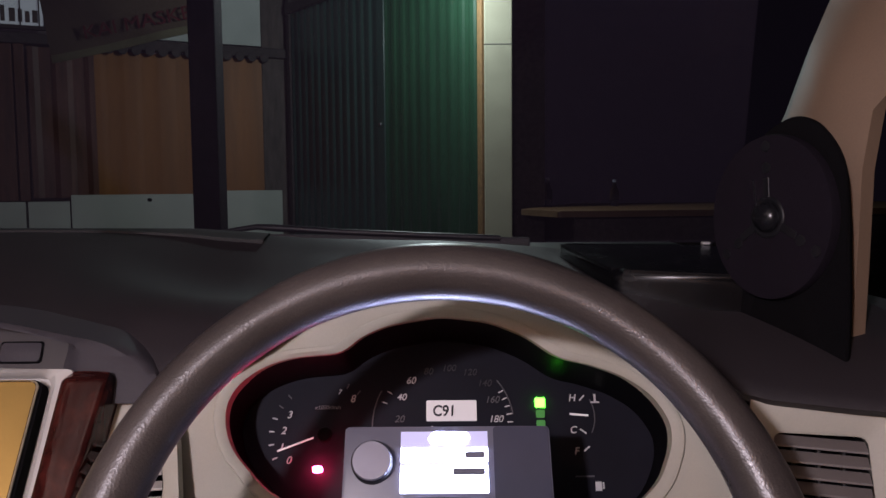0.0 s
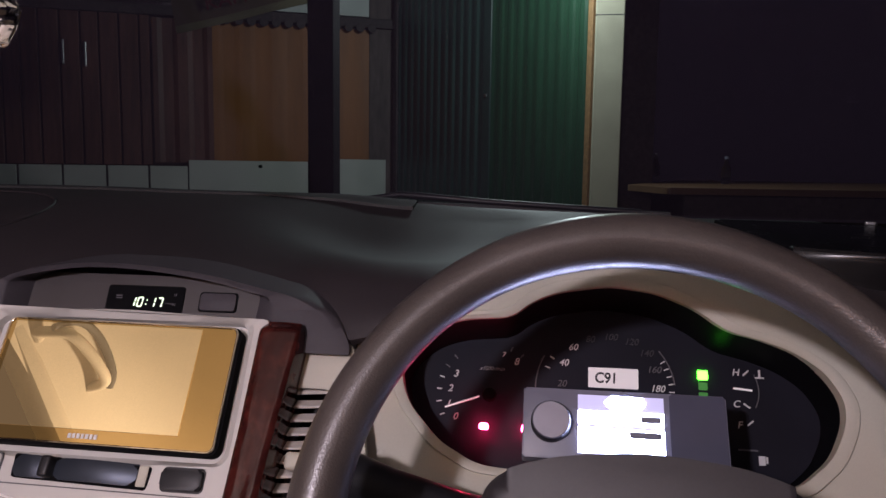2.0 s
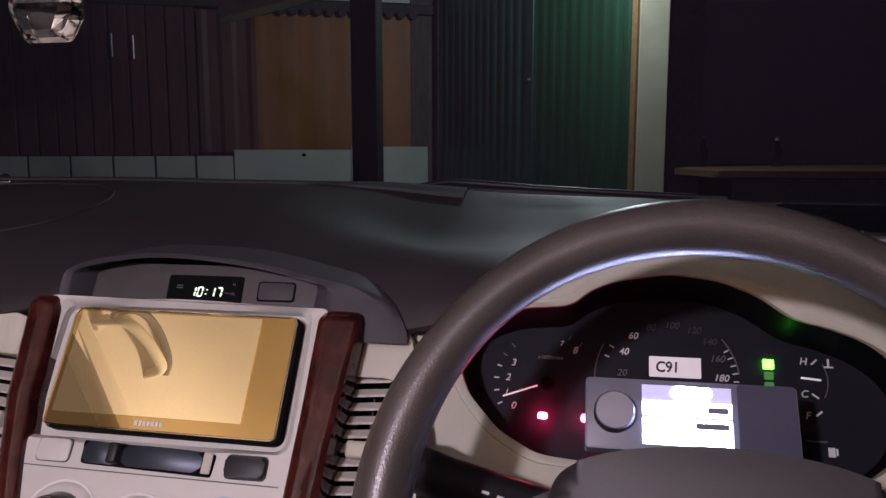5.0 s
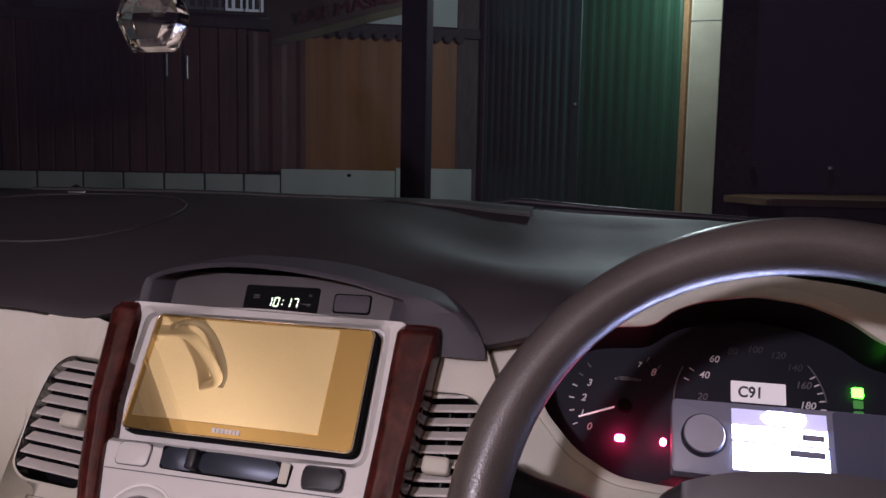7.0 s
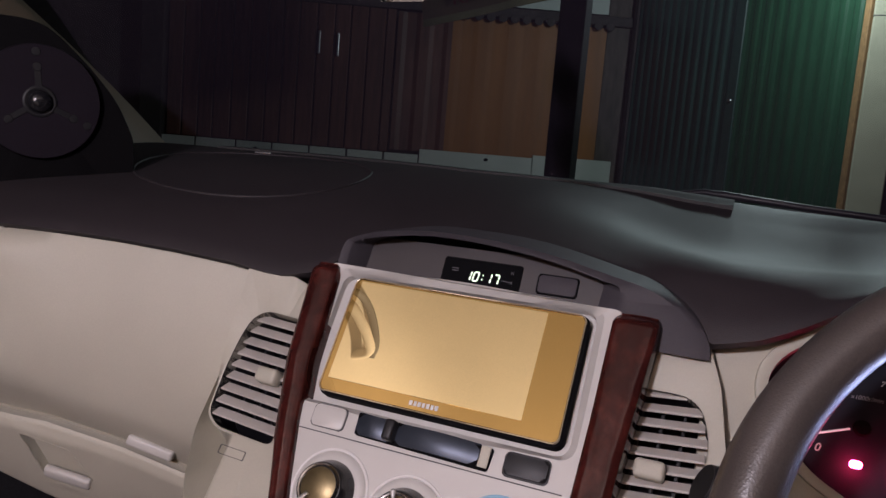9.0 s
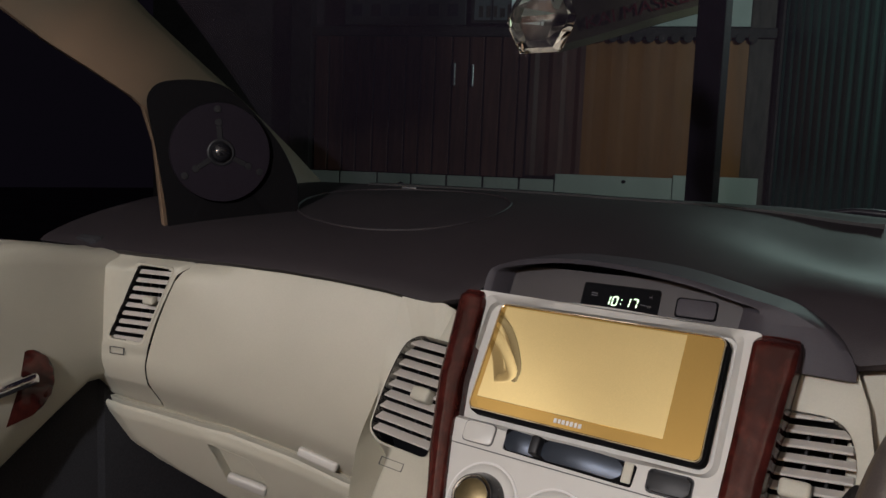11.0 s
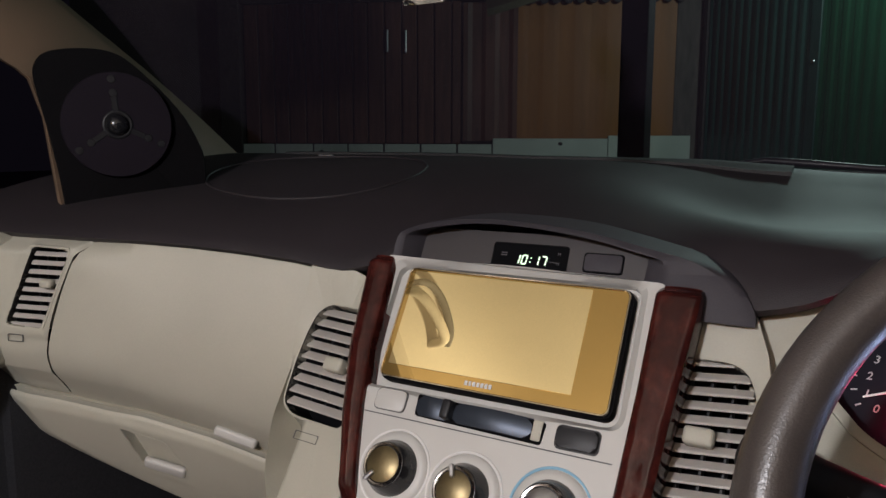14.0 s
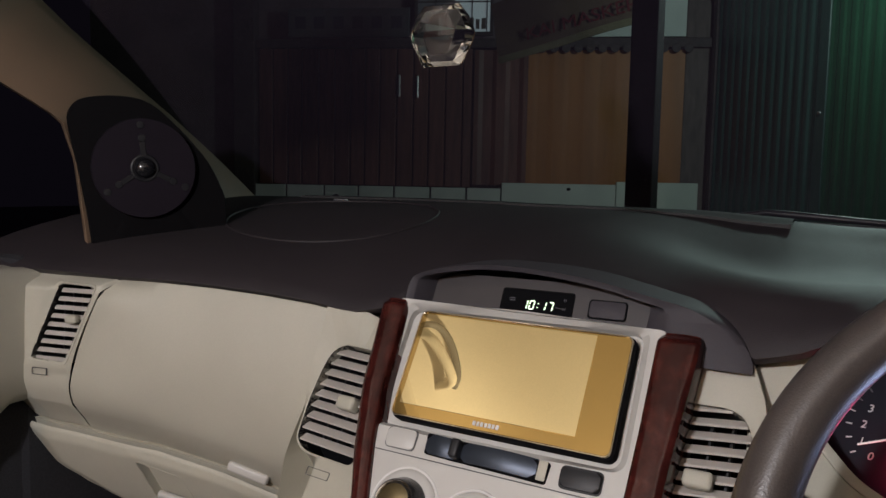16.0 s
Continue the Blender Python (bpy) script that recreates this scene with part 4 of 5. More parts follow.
# ---- head unit ----
PU = plane_at((-0.3765, 0.5555, 1.1312), (1, 0, -0.008), (0, 0.537, 0.843))
unit = thing("head_unit", (-0.378, 0.553, 1.10), "wide touch screen head unit with a gold mirror sheen", "car stereo")
part("body", solid(rounded(0.1938, 0.0988, 0.007, 0.0006, -0.0004), 0.012, PU @ pose(0, 0, -0.0005), 0.0015), MATTE, unit, "black surround", smooth=40)
part("rim", ring_plate(rounded(0.1915, 0.0965, 0.0060), rounded(0.1887, 0.0937, 0.0050), 0.005, (0, 0), PU @ pose(0, 0, 0.0030), 96, 0.0006), BRONZE, unit, "thin bright rim", smooth=30)
part("border_glass", solid(rounded(0.1892, 0.0942, 0.0050), 0.004, PU @ pose(0, 0, 0.0018)), GOLD_EDGE, unit, "bronze-tinted glass border")
part("display", box((0.1560, 0.0820, 0.0010), PU @ pose(-0.0115, 0.0040, 0.0022)), GOLD, unit, "gold-tinted mirror-like display")
for k in range(7):
    part("brand_bar", box((0.0022 if k % 2 else 0.0026, 0.0036, 0.0004), PU @ pose(-0.0170 + 0.0034 * k, -0.0420, 0.0020)), MARK, unit)

# ---- clock under its hood ----
def hood_y(z):
    return 0.595 + (z - 1.19) * 0.35


OUT = [(-0.4990, 1.1500), (-0.4990, 1.1800), (-0.4985, 1.1950), (-0.4940, 1.2030), (-0.4687, 1.2112), (-0.4307, 1.2165), (-0.3939, 1.2172), (-0.3500, 1.2147), (-0.3120, 1.2098),
       (-0.2836, 1.2043), (-0.2600, 1.1995), (-0.2500, 1.1980), (-0.2337, 1.1938), (-0.2132, 1.1840), (-0.2006, 1.1718), (-0.1957, 1.1611), (-0.1957, 1.1540)]
INN = [(-0.4905, 1.1500), (-0.4905, 1.1800), (-0.4905, 1.1930), (-0.4890, 1.2000), (-0.4680, 1.2062), (-0.4302, 1.2117), (-0.3934, 1.2124), (-0.3470, 1.2088), (-0.3090, 1.2034),
       (-0.2830, 1.1970), (-0.2700, 1.1948), (-0.2640, 1.1930), (-0.2628, 1.1890), (-0.2640, 1.1830), (-0.2655, 1.1760), (-0.2670, 1.1680), (-0.2690, 1.1540)]
OUT, INN = chaikin(OUT, 1), chaikin(INN, 1)
S = [i / 120 * (len(OUT) - 1) for i in range(121)]
curve = lambda tab, s: (float(np.interp(s, range(len(tab)), [p[0] for p in tab])), float(np.interp(s, range(len(tab)), [p[1] for p in tab])))
o, n_ = [curve(OUT, s) for s in S], [curve(INN, s) for s in S]
deep = lambda a: -0.0592 + 0.86 * a
rows = [[(x, hood_y(z) + 0.10, z - 0.001) for x, z in o], [(x, hood_y(z) + 0.010, z) for x, z in o], [(x, hood_y(z) + 0.002, z - 0.0008) for x, z in o],
        [(x + (a - x) * 0.12, hood_y(z) - 0.001, z + (b - z) * 0.12) for (x, z), (a, b) in zip(o, n_)],
        [(x + (a - x) * 0.85, hood_y(z) + 0.001, z + (b - z) * 0.85) for (x, z), (a, b) in zip(o, n_)],
        [(a, hood_y(b) + 0.003, b) for a, b in n_], [(deep(a), hood_y(b) + 0.034, b - 0.001) for a, b in n_]]
part("clock_hood", grid(rows), HOODP, dash, "grey arched hood over the clock", smooth=45)
CM = plane_at((-0.378, 0.6195, 1.1850), (1, 0, 0), (0, 0.43, 0.9))
part("clock_panel", box((0.208, 0.060, 0.006), CM @ pose(-0.004, -0.010, -0.003)), shader("clock_panel_plastic", (0.046, 0.040, 0.041), 0.5, stain=0.06, stain_size=20, bump=0.1, bump_size=1500), dash, "grey panel round the clock")
clock = thing("dash_clock", (-0.376, 0.616, 1.178), "small digital clock with pale green digits in a black face", "clock")
part("case", solid(rounded(0.0680, 0.0225, 0.002, -0.0010, -0.0008), 0.004, CM @ pose(0, 0, 0.0015), 0.0006), MATTE, clock, "black clock face")
SEGMENTS = {"0": "abcdef", "1": "bc", "7": "abc"}
bm = bmesh.new()
for ch, du in (("1", -0.0125), ("0", -0.0060), ("1", 0.0050), ("7", 0.0115)):
    for g, (gx, gy, gw, gh) in dict(a=(0, 0.0038, 0.0034, 0.0011), b=(0.0020, 0.0020, 0.0011, 0.0032), c=(0.0020, -0.0020, 0.0011, 0.0032), d=(0, -0.0038, 0.0034, 0.0011), e=(-0.0020, -0.0020, 0.0011, 0.0032), f=(-0.0020, 0.0020, 0.0011, 0.0032)).items():
        if g in SEGMENTS[ch]:
            box((gw, gh, 0.0003), CM @ pose(0.0012 + du + gx + 0.14 * gy, -0.0038 + gy, 0.0017, 0, 0, -8 if gh > gw else 0), bm=bm)
for gy in (-0.0018, 0.0018):
    box((0.0010, 0.0010, 0.0003), CM @ pose(0.0009 + 0.14 * gy, -0.0038 + gy, 0.0017), bm=bm)
part("digits", bm, CLOCK_LED, clock, "glowing pale green digits 10:17")
for dv in (-0.0008, 0.0012):
    part("mark", box((0.0055, 0.0008, 0.0003), CM @ pose(-0.0240, dv, 0.0017)), MARK_DIM, clock)
part("mark", box((0.0068, 0.0005, 0.0003), CM @ pose(0.0205, -0.0044, 0.0017, 0, 0, -5)), MARK_DIM, clock)
for txt, dv in (("H", 0.0031), ("M", -0.0053)):
    part("mark", letters(txt, 0.0026, CM @ pose(0.0252, dv, 0.0017), 0.0001), MARK_DIM, clock)
part("button", solid(rounded(0.0335, 0.0172, 0.003, 0.0629, -0.0015), 0.002, CM @ pose(0, 0, 0.0004)), MATTE, dash)
part("button", solid(rounded(0.0307, 0.0144, 0.0025, 0.0629, -0.0015), 0.003, CM @ pose(0, 0, 0.0016), 0.0006), HOODP, dash, "blank grey push button", smooth=40)

# ---- vents beside the stack ----
RM = plane_at((-0.218, 0.548, 1.084), (1, 0.0, 0), (0, 0.537, 0.843))
rv = smooth_poly([(-0.024, 0.0525), (0.012, 0.0525), (0.0235, 0.0440), (0.0305, 0.0200), (0.0200, -0.0750), (-0.0460, -0.0750)], 0.010)
ro = smooth_poly([(-0.035, 0.0780), (0.0219, 0.0905), (0.0324, 0.0628), (0.044, 0.004), (0.034, -0.115), (-0.060, -0.115)], 0.004)
plate("vent_panel", ro, rv, (-0.002, 0.0), RM, 0.010, BEIGE, dash, "beige panel round the inner vent")
hs = [0.0525 - 0.0104 * k for k in range(12)]
vent("inner_vent", RM, rv, hs, [(float(np.interp(h, [-0.075, 0.052], [-0.046, -0.022])), float(np.interp(h, [-0.075, 0.020, 0.042, 0.054], [0.0195, 0.0300, 0.0235, 0.0100]))) for h in hs], "beige slatted air vent beside the wood trim", (-0.0048, -0.0028), sk=4.5, wide=0.0095)
LM = plane_at((-0.538, 0.551, 1.088), (1, -0.10, 0), (0, 0.537, 0.843))
lv = smooth_poly([(-0.024, 0.0515), (0.024, 0.0500), (0.036, -0.0545), (-0.022, -0.0530), (-0.0372, -0.0440), (-0.0407, -0.0050), (-0.0400, 0.0230), (-0.0365, 0.0420)], 0.008)
lo = smooth_poly([(-0.047, 0.0890), (-0.020, 0.0860), (0.010, 0.0800), (0.034, 0.0720), (0.060, -0.110), (0.045, -0.175), (-0.002, -0.160), (-0.040, -0.105), (-0.0545, -0.060), (-0.0550, -0.010), (-0.0520, 0.040)], 0.012)
bm, back = ring_plate(lo, lv, 0.012, (0.0, 0.004), LM, 96, 0.002), LM.inverted()
for p in bm.verts:
    q = back @ p.co
    if q.x < -0.004 and q.z > -0.0018 and not inside([(x * 1.12 - 0.001, y * 1.10) for x, y in lv], q.x, q.y):
        zl, zlow = skin(p.co.x, 0.0)[2], skin(p.co.x, 1.0)[2]
        t = (zl - p.co.z) / (zl - zlow)
        aim = skin(p.co.x, min(max(t, 0.0), 1.0))[1] - 0.0006 + 0.5 * max(zlow - p.co.z, 0.0)
        p.co.y += (aim - p.co.y) * ease((-0.004 - q.x) / 0.034)
    if q.y > 0.068 and p.co.x < -0.530 and q.z > -0.0018:
        p.co.z = float(np.interp(p.co.x, [-0.585, -0.558, -0.5437, -0.53], [1.169, 1.165, 1.161, 1.153]))
        p.co.y = lerp_table(LIP, p.co.x)[0] + 0.003
part("vent_panel", bm, BEIGE, dash, "beige panel round the inner vent", smooth=60)
hs = [0.0440 - 0.0107 * k for k in range(9)]
vent("inner_vent", LM, lv, hs, [(float(np.interp(h, [-0.044, -0.030, 0.0, 0.020, 0.044], [-0.0355, -0.0385, -0.0390, -0.0375, -0.0330])), 0.0335) for h in hs], "beige slatted air vent beside the wood trim", (0.0065, -0.0030), sk=-2, wide=0.0105)
part("vent_mark", ring_plate(rounded(0.0270, 0.0075, 0.001, 0.003, -0.0685), rounded(0.0258, 0.0063, 0.001, 0.003, -0.0685), 0.001, (0.003, -0.0685), LM @ pose(0, 0, 0.0006), 24), GROUT, dash)
RR = plane_at((0.250, 0.540, 1.122), (1, -0.35, 0), (0, 0.30, 0.95))
rrv = smooth_poly([(-0.026, 0.018), (0.030, 0.020), (0.036, -0.040), (-0.020, -0.055)], 0.006)
rro = smooth_poly([(-0.040, 0.044), (0.050, 0.046), (0.056, -0.10), (-0.045, -0.10)], 0.004)
plate("end_panel", rro, rrv, (0.004, -0.015), RR, 0.010, BEIGE, dash, "beige end panel on the driver's side")
hs = [0.013 - 0.0098 * k for k in range(6)]
# slats in a darker copy of the vent plastic, for the shade on this side
vent("side_vent", RR, rrv, hs, [(-0.027, 0.034)] * 6, "beige slatted air vent at the driver's end", None, shade=shader("vent_plastic_shaded", (0.16, 0.14, 0.13), 0.5))

# ---- instrument cluster ----
KM = plane_at((0.0, 0.64, 1.10), (1, 0, 0), (0, 0.43, 0.9))
clus = thing("instrument_cluster", (0.0, 0.62, 1.0), "instrument cluster with dark dials, lit needles and warning lamps", "instrument cluster")
hole = smooth_poly([(-0.059, -0.052), (-0.095, -0.049), (-0.125, -0.033), (-0.150, -0.006), (-0.157, 0.014), (-0.156, 0.030), (-0.147, 0.044), (-0.131, 0.055), (-0.110, 0.062), (-0.072, 0.065), (-0.058, 0.078), (-0.037, 0.087),
                    (0.003, 0.0935), (0.040, 0.089), (0.069, 0.077), (0.092, 0.060), (0.115, 0.055), (0.140, 0.046), (0.160, 0.032), (0.172, 0.012), (0.171, -0.006), (0.160, -0.030), (0.135, -0.052)], 0.010)
FRONT = 0.045
rim_out = [(x * 1.055, 0.01 + (y - 0.01) * 1.10) for x, y in hole]
part("rim", ring_plate(rim_out, hole, 0.014, (0.005, 0.01), KM @ pose(0, 0, FRONT + 0.0085), 120, 0.005), BEIGE, clus, "smooth beige inner rim", smooth=40)
sur = smooth_poly([(-0.200, 0.040), (-0.150, 0.066), (-0.085, 0.099), (0.0, 0.113), (0.085, 0.103), (0.160, 0.076), (0.215, 0.045), (0.215, -0.13), (-0.192, -0.13)], 0.02)
part("surround", ring_plate(sur, [(x * 1.05, 0.01 + (y - 0.01) * 1.09) for x, y in hole], 0.03, (0.005, 0.01), KM @ pose(0, 0, FRONT + 0.006), 120, 0.003), BEIGE, clus, "beige surround", smooth=40)
throat = grid([[KM @ Vector((x * 1.002, y * 1.002, FRONT + 0.004)) for x, y in hole], [KM @ Vector((x * 1.02, y * 1.02 - 0.004, 0.020)) for x, y in hole], [KM @ Vector((x * 1.0, y * 0.98 - 0.004, -0.004)) for x, y in hole]], True)
part("hood_lining", throat, shader("hood_lining_plastic", (0.0035, 0.0035, 0.005), 0.5, spec=0.15, stain=0.2, stain_size=25), clus, "black hood lining", smooth=50)
part("dial_plate", solid([(x * 1.0, y * 0.98 - 0.004) for x, y in hole], 0.002, KM @ pose(0, 0, -0.002)), DIAL, clus, "blue-black dial plate")


def on_dial(u, v, d=0.0006, a=0):
    return KM @ pose(u, v, d, 0, 0, a)


def arc_line(c, r, a0, a1, width, name, material):
    k = 28
    rows = []
    for i in range(k + 1):
        a = radians(a0 + (a1 - a0) * i / k)
        rows.append([on_dial(0, 0) @ Vector((c[0] + (r + s * width / 2) * math.cos(a), c[1] + (r + s * width / 2) * math.sin(a), 0)) for s in (-1, 1)])
    return part(name, shell(rows, 0.0005, (0, 1, 0)), material, clus)


TACH, SPD = (-0.0905, 0.0105), (0.006, 0.018)
for txt, u, v in (("0", -0.118, -0.009), ("1", -0.1245, 0.001), ("2", -0.1235, 0.014), ("3", -0.1195, 0.0265), ("8", -0.069, 0.039), ("7", -0.080, 0.0445)):
    part("numeral", letters(txt, 0.0058 if txt != "7" else 0.004, on_dial(u, v), 0.0002, 0.25, 1.0, 0.00006), MARK, clus)
part("numeral", letters("x1000r/min", 0.0032, on_dial(-0.089, 0.0322), 0.0002, 0.2), MARK_SOFT, clus)
for a in (205, 190, 176, 162, 148, 134, 66, 52):
    c, s = math.cos(radians(a)), math.sin(radians(a))
    # upper ticks take the dim colour as less lit
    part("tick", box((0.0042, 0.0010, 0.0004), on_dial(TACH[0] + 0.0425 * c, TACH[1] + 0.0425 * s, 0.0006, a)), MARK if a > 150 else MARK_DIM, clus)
part("needle", box((0.0300, 0.0015, 0.0012), on_dial(-0.1125, 0.0030, 0.004, 20), 0.0004, 1), NEEDLE, clus, "white rev counter needle")
part("needle_cap", lathe([(0.0, 0.005), (0.005, 0.0045), (0.006, 0.0)], on_dial(*TACH), 28), MATTE, clus, smooth=50)
# numerals share one print; shade over the dial's top is in their colours
for txt, u, v, mm in (("20", -0.031, 0.0225, MARK_DIM), ("40", -0.0295, 0.0400, MARK), ("60", -0.0220, 0.0535, MARK), ("80", -0.008, 0.0610, MARK_SHADED), ("100", 0.009, 0.0635, MARK_SHADED), ("120", 0.026, 0.0600, MARK_SHADED), ("140", 0.038, 0.0510, MARK_SHADED), ("160", 0.0440, 0.0375, MARK_DIM), ("180", 0.0465, 0.0220, MARK)):
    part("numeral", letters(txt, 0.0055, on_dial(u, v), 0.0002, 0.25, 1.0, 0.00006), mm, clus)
arc_line(SPD, 0.055, 8, 40, 0.0010, "dial_arc", MARK_DIM)
arc_line(SPD, 0.0585, 152, 186, 0.0010, "dial_arc", MARK_DIM)
for a in (2, 9, 16, 23, 30, 150, 160):
    c, s = math.cos(radians(a)), math.sin(radians(a))
    part("tick", box((0.0042, 0.0009, 0.0004), on_dial(SPD[0] + 0.0520 * c, SPD[1] + 0.0520 * s, 0.0006, a)), MARK, clus)
part("odometer", solid(rounded(0.0405, 0.0165, 0.001, 0.0110, 0.0290), 0.001, on_dial(0, 0, 0.0012)), LCD_GREY, clus, "pale lit odometer window")
part("odometer_digits", letters("C91", 0.0086, on_dial(0.0050, 0.0285, 0.0015), 0.0001, 0.05, 0.90, 0.00030), LCD_INK, clus, "dark digits C91")
part("trip_pointer", solid([(-0.009, 0.0145), (-0.003, 0.0145), (-0.004, 0.0172)], 0.0006, on_dial(0, 0, 0.0010)), MARK, clus)
for txt, u, v in (("H", 0.1085, 0.0385), ("C", 0.1080, 0.0130), ("F", 0.1095, -0.0035)):
    part("numeral", letters(txt, 0.0056, on_dial(u, v), 0.0002, 0.2, 1.0, 0.00006), MARK, clus)
for u, v, a, w in ((0.1165, 0.0385, 45, 0.006), (0.1160, 0.0120, -35, 0.006), (0.1180, -0.0015, 40, 0.006), (0.1150, -0.0225, 0, 0.015)):
    part("tick", box((w, 0.0012, 0.0004), on_dial(u, v, 0.0006, a)), MARK if w < 0.01 else MARK_DIM, clus)
part("needle", box((0.0150, 0.0016, 0.0012), on_dial(0.1130, 0.0247, 0.003, -5), 0.0004, 1), NEEDLE, clus, "white temperature needle")
arc_line((0.098, 0.024), 0.028, -28, 28, 0.0008, "dial_arc", MARK_DIM)
part("temperature_symbol", box((0.0016, 0.0060, 0.0004), on_dial(0.1270, 0.0385)), MARK, clus)
part("temperature_symbol", box((0.0070, 0.0012, 0.0004), on_dial(0.1270, 0.0350)), MARK, clus)
part("fuel_symbol", box((0.0050, 0.0070, 0.0004), on_dial(0.1250, -0.0300)), MARK, clus)
part("fuel_symbol", box((0.0014, 0.0050, 0.0004), on_dial(0.1288, -0.0295)), MARK, clus)
for u, v in ((-0.0935, -0.0165),):
    part("warning_lamp", solid(rounded(0.0076, 0.0050, 0.0018, u, v), 0.004, on_dial(0, 0, 0.0095), 0.001), LED_RED, clus, "glowing red warning lamp")
part("warning_lamp", solid(rounded(0.0050, 0.0060, 0.0024, -0.0605, -0.0165), 0.004, on_dial(0, 0, 0.0095), 0.001), LED_RED, clus, "glowing red warning lamp")
part("gear_lamp", solid(rounded(0.0082, 0.0078, 0.0012, 0.0825, 0.0350), 0.001, on_dial(0, 0, 0.0012)), LED_GREEN, clus, "glowing green gear lamp")
part("gear_lamp", solid(rounded(0.0070, 0.0062, 0.0010, 0.0825, 0.0260), 0.001, on_dial(0, 0, 0.0012)), LED_GREEN_DIM, clus)
part("gear_lamp", solid(rounded(0.0070, 0.0050, 0.0010, 0.0825, 0.0185), 0.001, on_dial(0, 0, 0.0012)), LED_GREEN_DIM, clus)

# ---- steering ----
WC, WA = Vector((0.003, 0.397, 1.108)), radians(28.4)
WM = plane_at(WC, (1, 0, 0), (0, math.sin(WA), math.cos(WA)))
wheel = thing("steering_wheel", (0.003, 0.40, 0.95), "brown-grey leather steering wheel, shiny where worn", "steering wheel")
R, r = 0.1703, 0.0152
rows = []
for i in range(145):
    a = 2 * math.pi * i / 144
    grip = 1 + 0.05 * math.cos(4 * a)
    rows.append([WM @ Vector(((R + r * grip * math.cos(b)) * math.cos(a), (R + r * grip * math.cos(b)) * math.sin(a), 1.08 * r * grip * math.sin(b))) for b in [2 * math.pi * j / 28 for j in range(28)]])
bm = grid(rows, True)
bmesh.ops.remove_doubles(bm, verts=bm.verts, dist=1e-6)
part("rim", bm, LEATHER, wheel, "grained leather rim", smooth=80)
hub = smooth_poly([(-0.084, 0.030), (-0.050, 0.043), (0.0, 0.048), (0.050, 0.043), (0.084, 0.030), (0.080, -0.02), (0.055, -0.085), (0.0, -0.10), (-0.055, -0.085), (-0.080, -0.02)], 0.02, 6)
part("airbag_cover", solid(hub, 0.045, WM @ pose(0, 0, 0.022), 0.012, 4), LEATHER_DARK, wheel, "dark grey padded airbag cover", smooth=60)
for sx in (-1, 1):
    sp = [(sx * x, y) for x, y in ((0.070, 0.028), (0.105, 0.010), (0.166, -0.014), (0.166, -0.062), (0.120, -0.056), (0.070, -0.040))]
    if sx > 0:
        sp = sp[::-1]
    part("spoke", solid(smooth_poly(sp, 0.012), 0.022, WM @ pose(0, 0, 0.008), 0.006, 3), LEATHER_DARK, wheel, smooth=60)
part("spoke", solid(smooth_poly([(-0.03, -0.08), (0.03, -0.08), (0.025, -0.168), (-0.025, -0.168)], 0.01), 0.02, WM @ pose(0, 0, 0.008), 0.006, 3), LEATHER_DARK, wheel, smooth=60)
part("boss", lathe([(0.038, -0.12), (0.040, -0.02), (0.035, 0.0)], WM, 32), BLACK, wheel, smooth=40)

column = thing("steering_column", (0.0, 0.55, 1.0), "dark plastic steering column cover", "steering column")
rows = []
for i in range(9):
    s = i / 8
    c = Vector((0.0, 0.46 + 0.26 * s, 1.044 - 0.03 * s))
    rows.append([c + Vector((0.075 * math.cos(a) * abs(math.cos(a)) ** -0.35 if abs(math.cos(a)) > 1e-3 else 0, 0, 0.042 * math.sin(a) * abs(math.sin(a)) ** -0.35 if abs(math.sin(a)) > 1e-3 else 0)) for a in [2 * math.pi * j / 32 for j in range(32)]])
bm = grid(rows, True)
part("shroud", bm, LEATHER_DARK, column, smooth=50)
stalk = thing("wiper_stalk", (-0.1, 0.52, 1.08), "black control stalk with white symbols beside the wheel", "stalk")
part("arm", tube([(-0.05, 0.53, 1.055), (-0.10, 0.522, 1.066), (-0.150, 0.512, 1.080), (-0.178, 0.503, 1.094), (-0.188, 0.50, 1.099)], [0.009, 0.0115, 0.0155, 0.0165, 0.013], 16), BLACK, stalk, smooth=60)
for k in range(4):
    part("symbol", box((0.0050, 0.0010, 0.0018), pose(-0.114 - 0.010 * k, 0.5020, 1.0755 + 0.0028 * k, -20, 20, 12)), MARK, stalk)

# ---- add-on display propped on the column ----
dev = thing("trip_computer", (0.008, 0.545, 1.10), "small grey add-on display with a round knob and a bright screen", "display")
DM = plane_at((0.0075, 0.5375, 1.1265), (1, 0, 0), (0, 0.537, 0.843))
part("case", solid(rounded(0.136, 0.048, 0.002, 0, -0.001), 0.016, DM, 0.0015, 2), DEVICE, dev, "grey plastic case", smooth=40)
part("foot", box((0.07, 0.016, 0.02), DM @ pose(0, -0.026, -0.010), 0.003), BLACK, dev)
kb = part("knob", lathe([(0.0136, 0.0), (0.0134, 0.007), (0.0126, 0.0085), (0.0, 0.0090)], DM @ pose(-0.0490, -0.001, 0.0), 40), BLACK, dev, "round knob", smooth=40)
part("face", lathe([(0.0128, 0.0080), (0.0126, 0.0094), (0.0121, 0.0099), (0.0, 0.0099)], DM @ pose(-0.0490, -0.001, 0.0), 40), DEVICE_KNOB, kb, smooth=25)
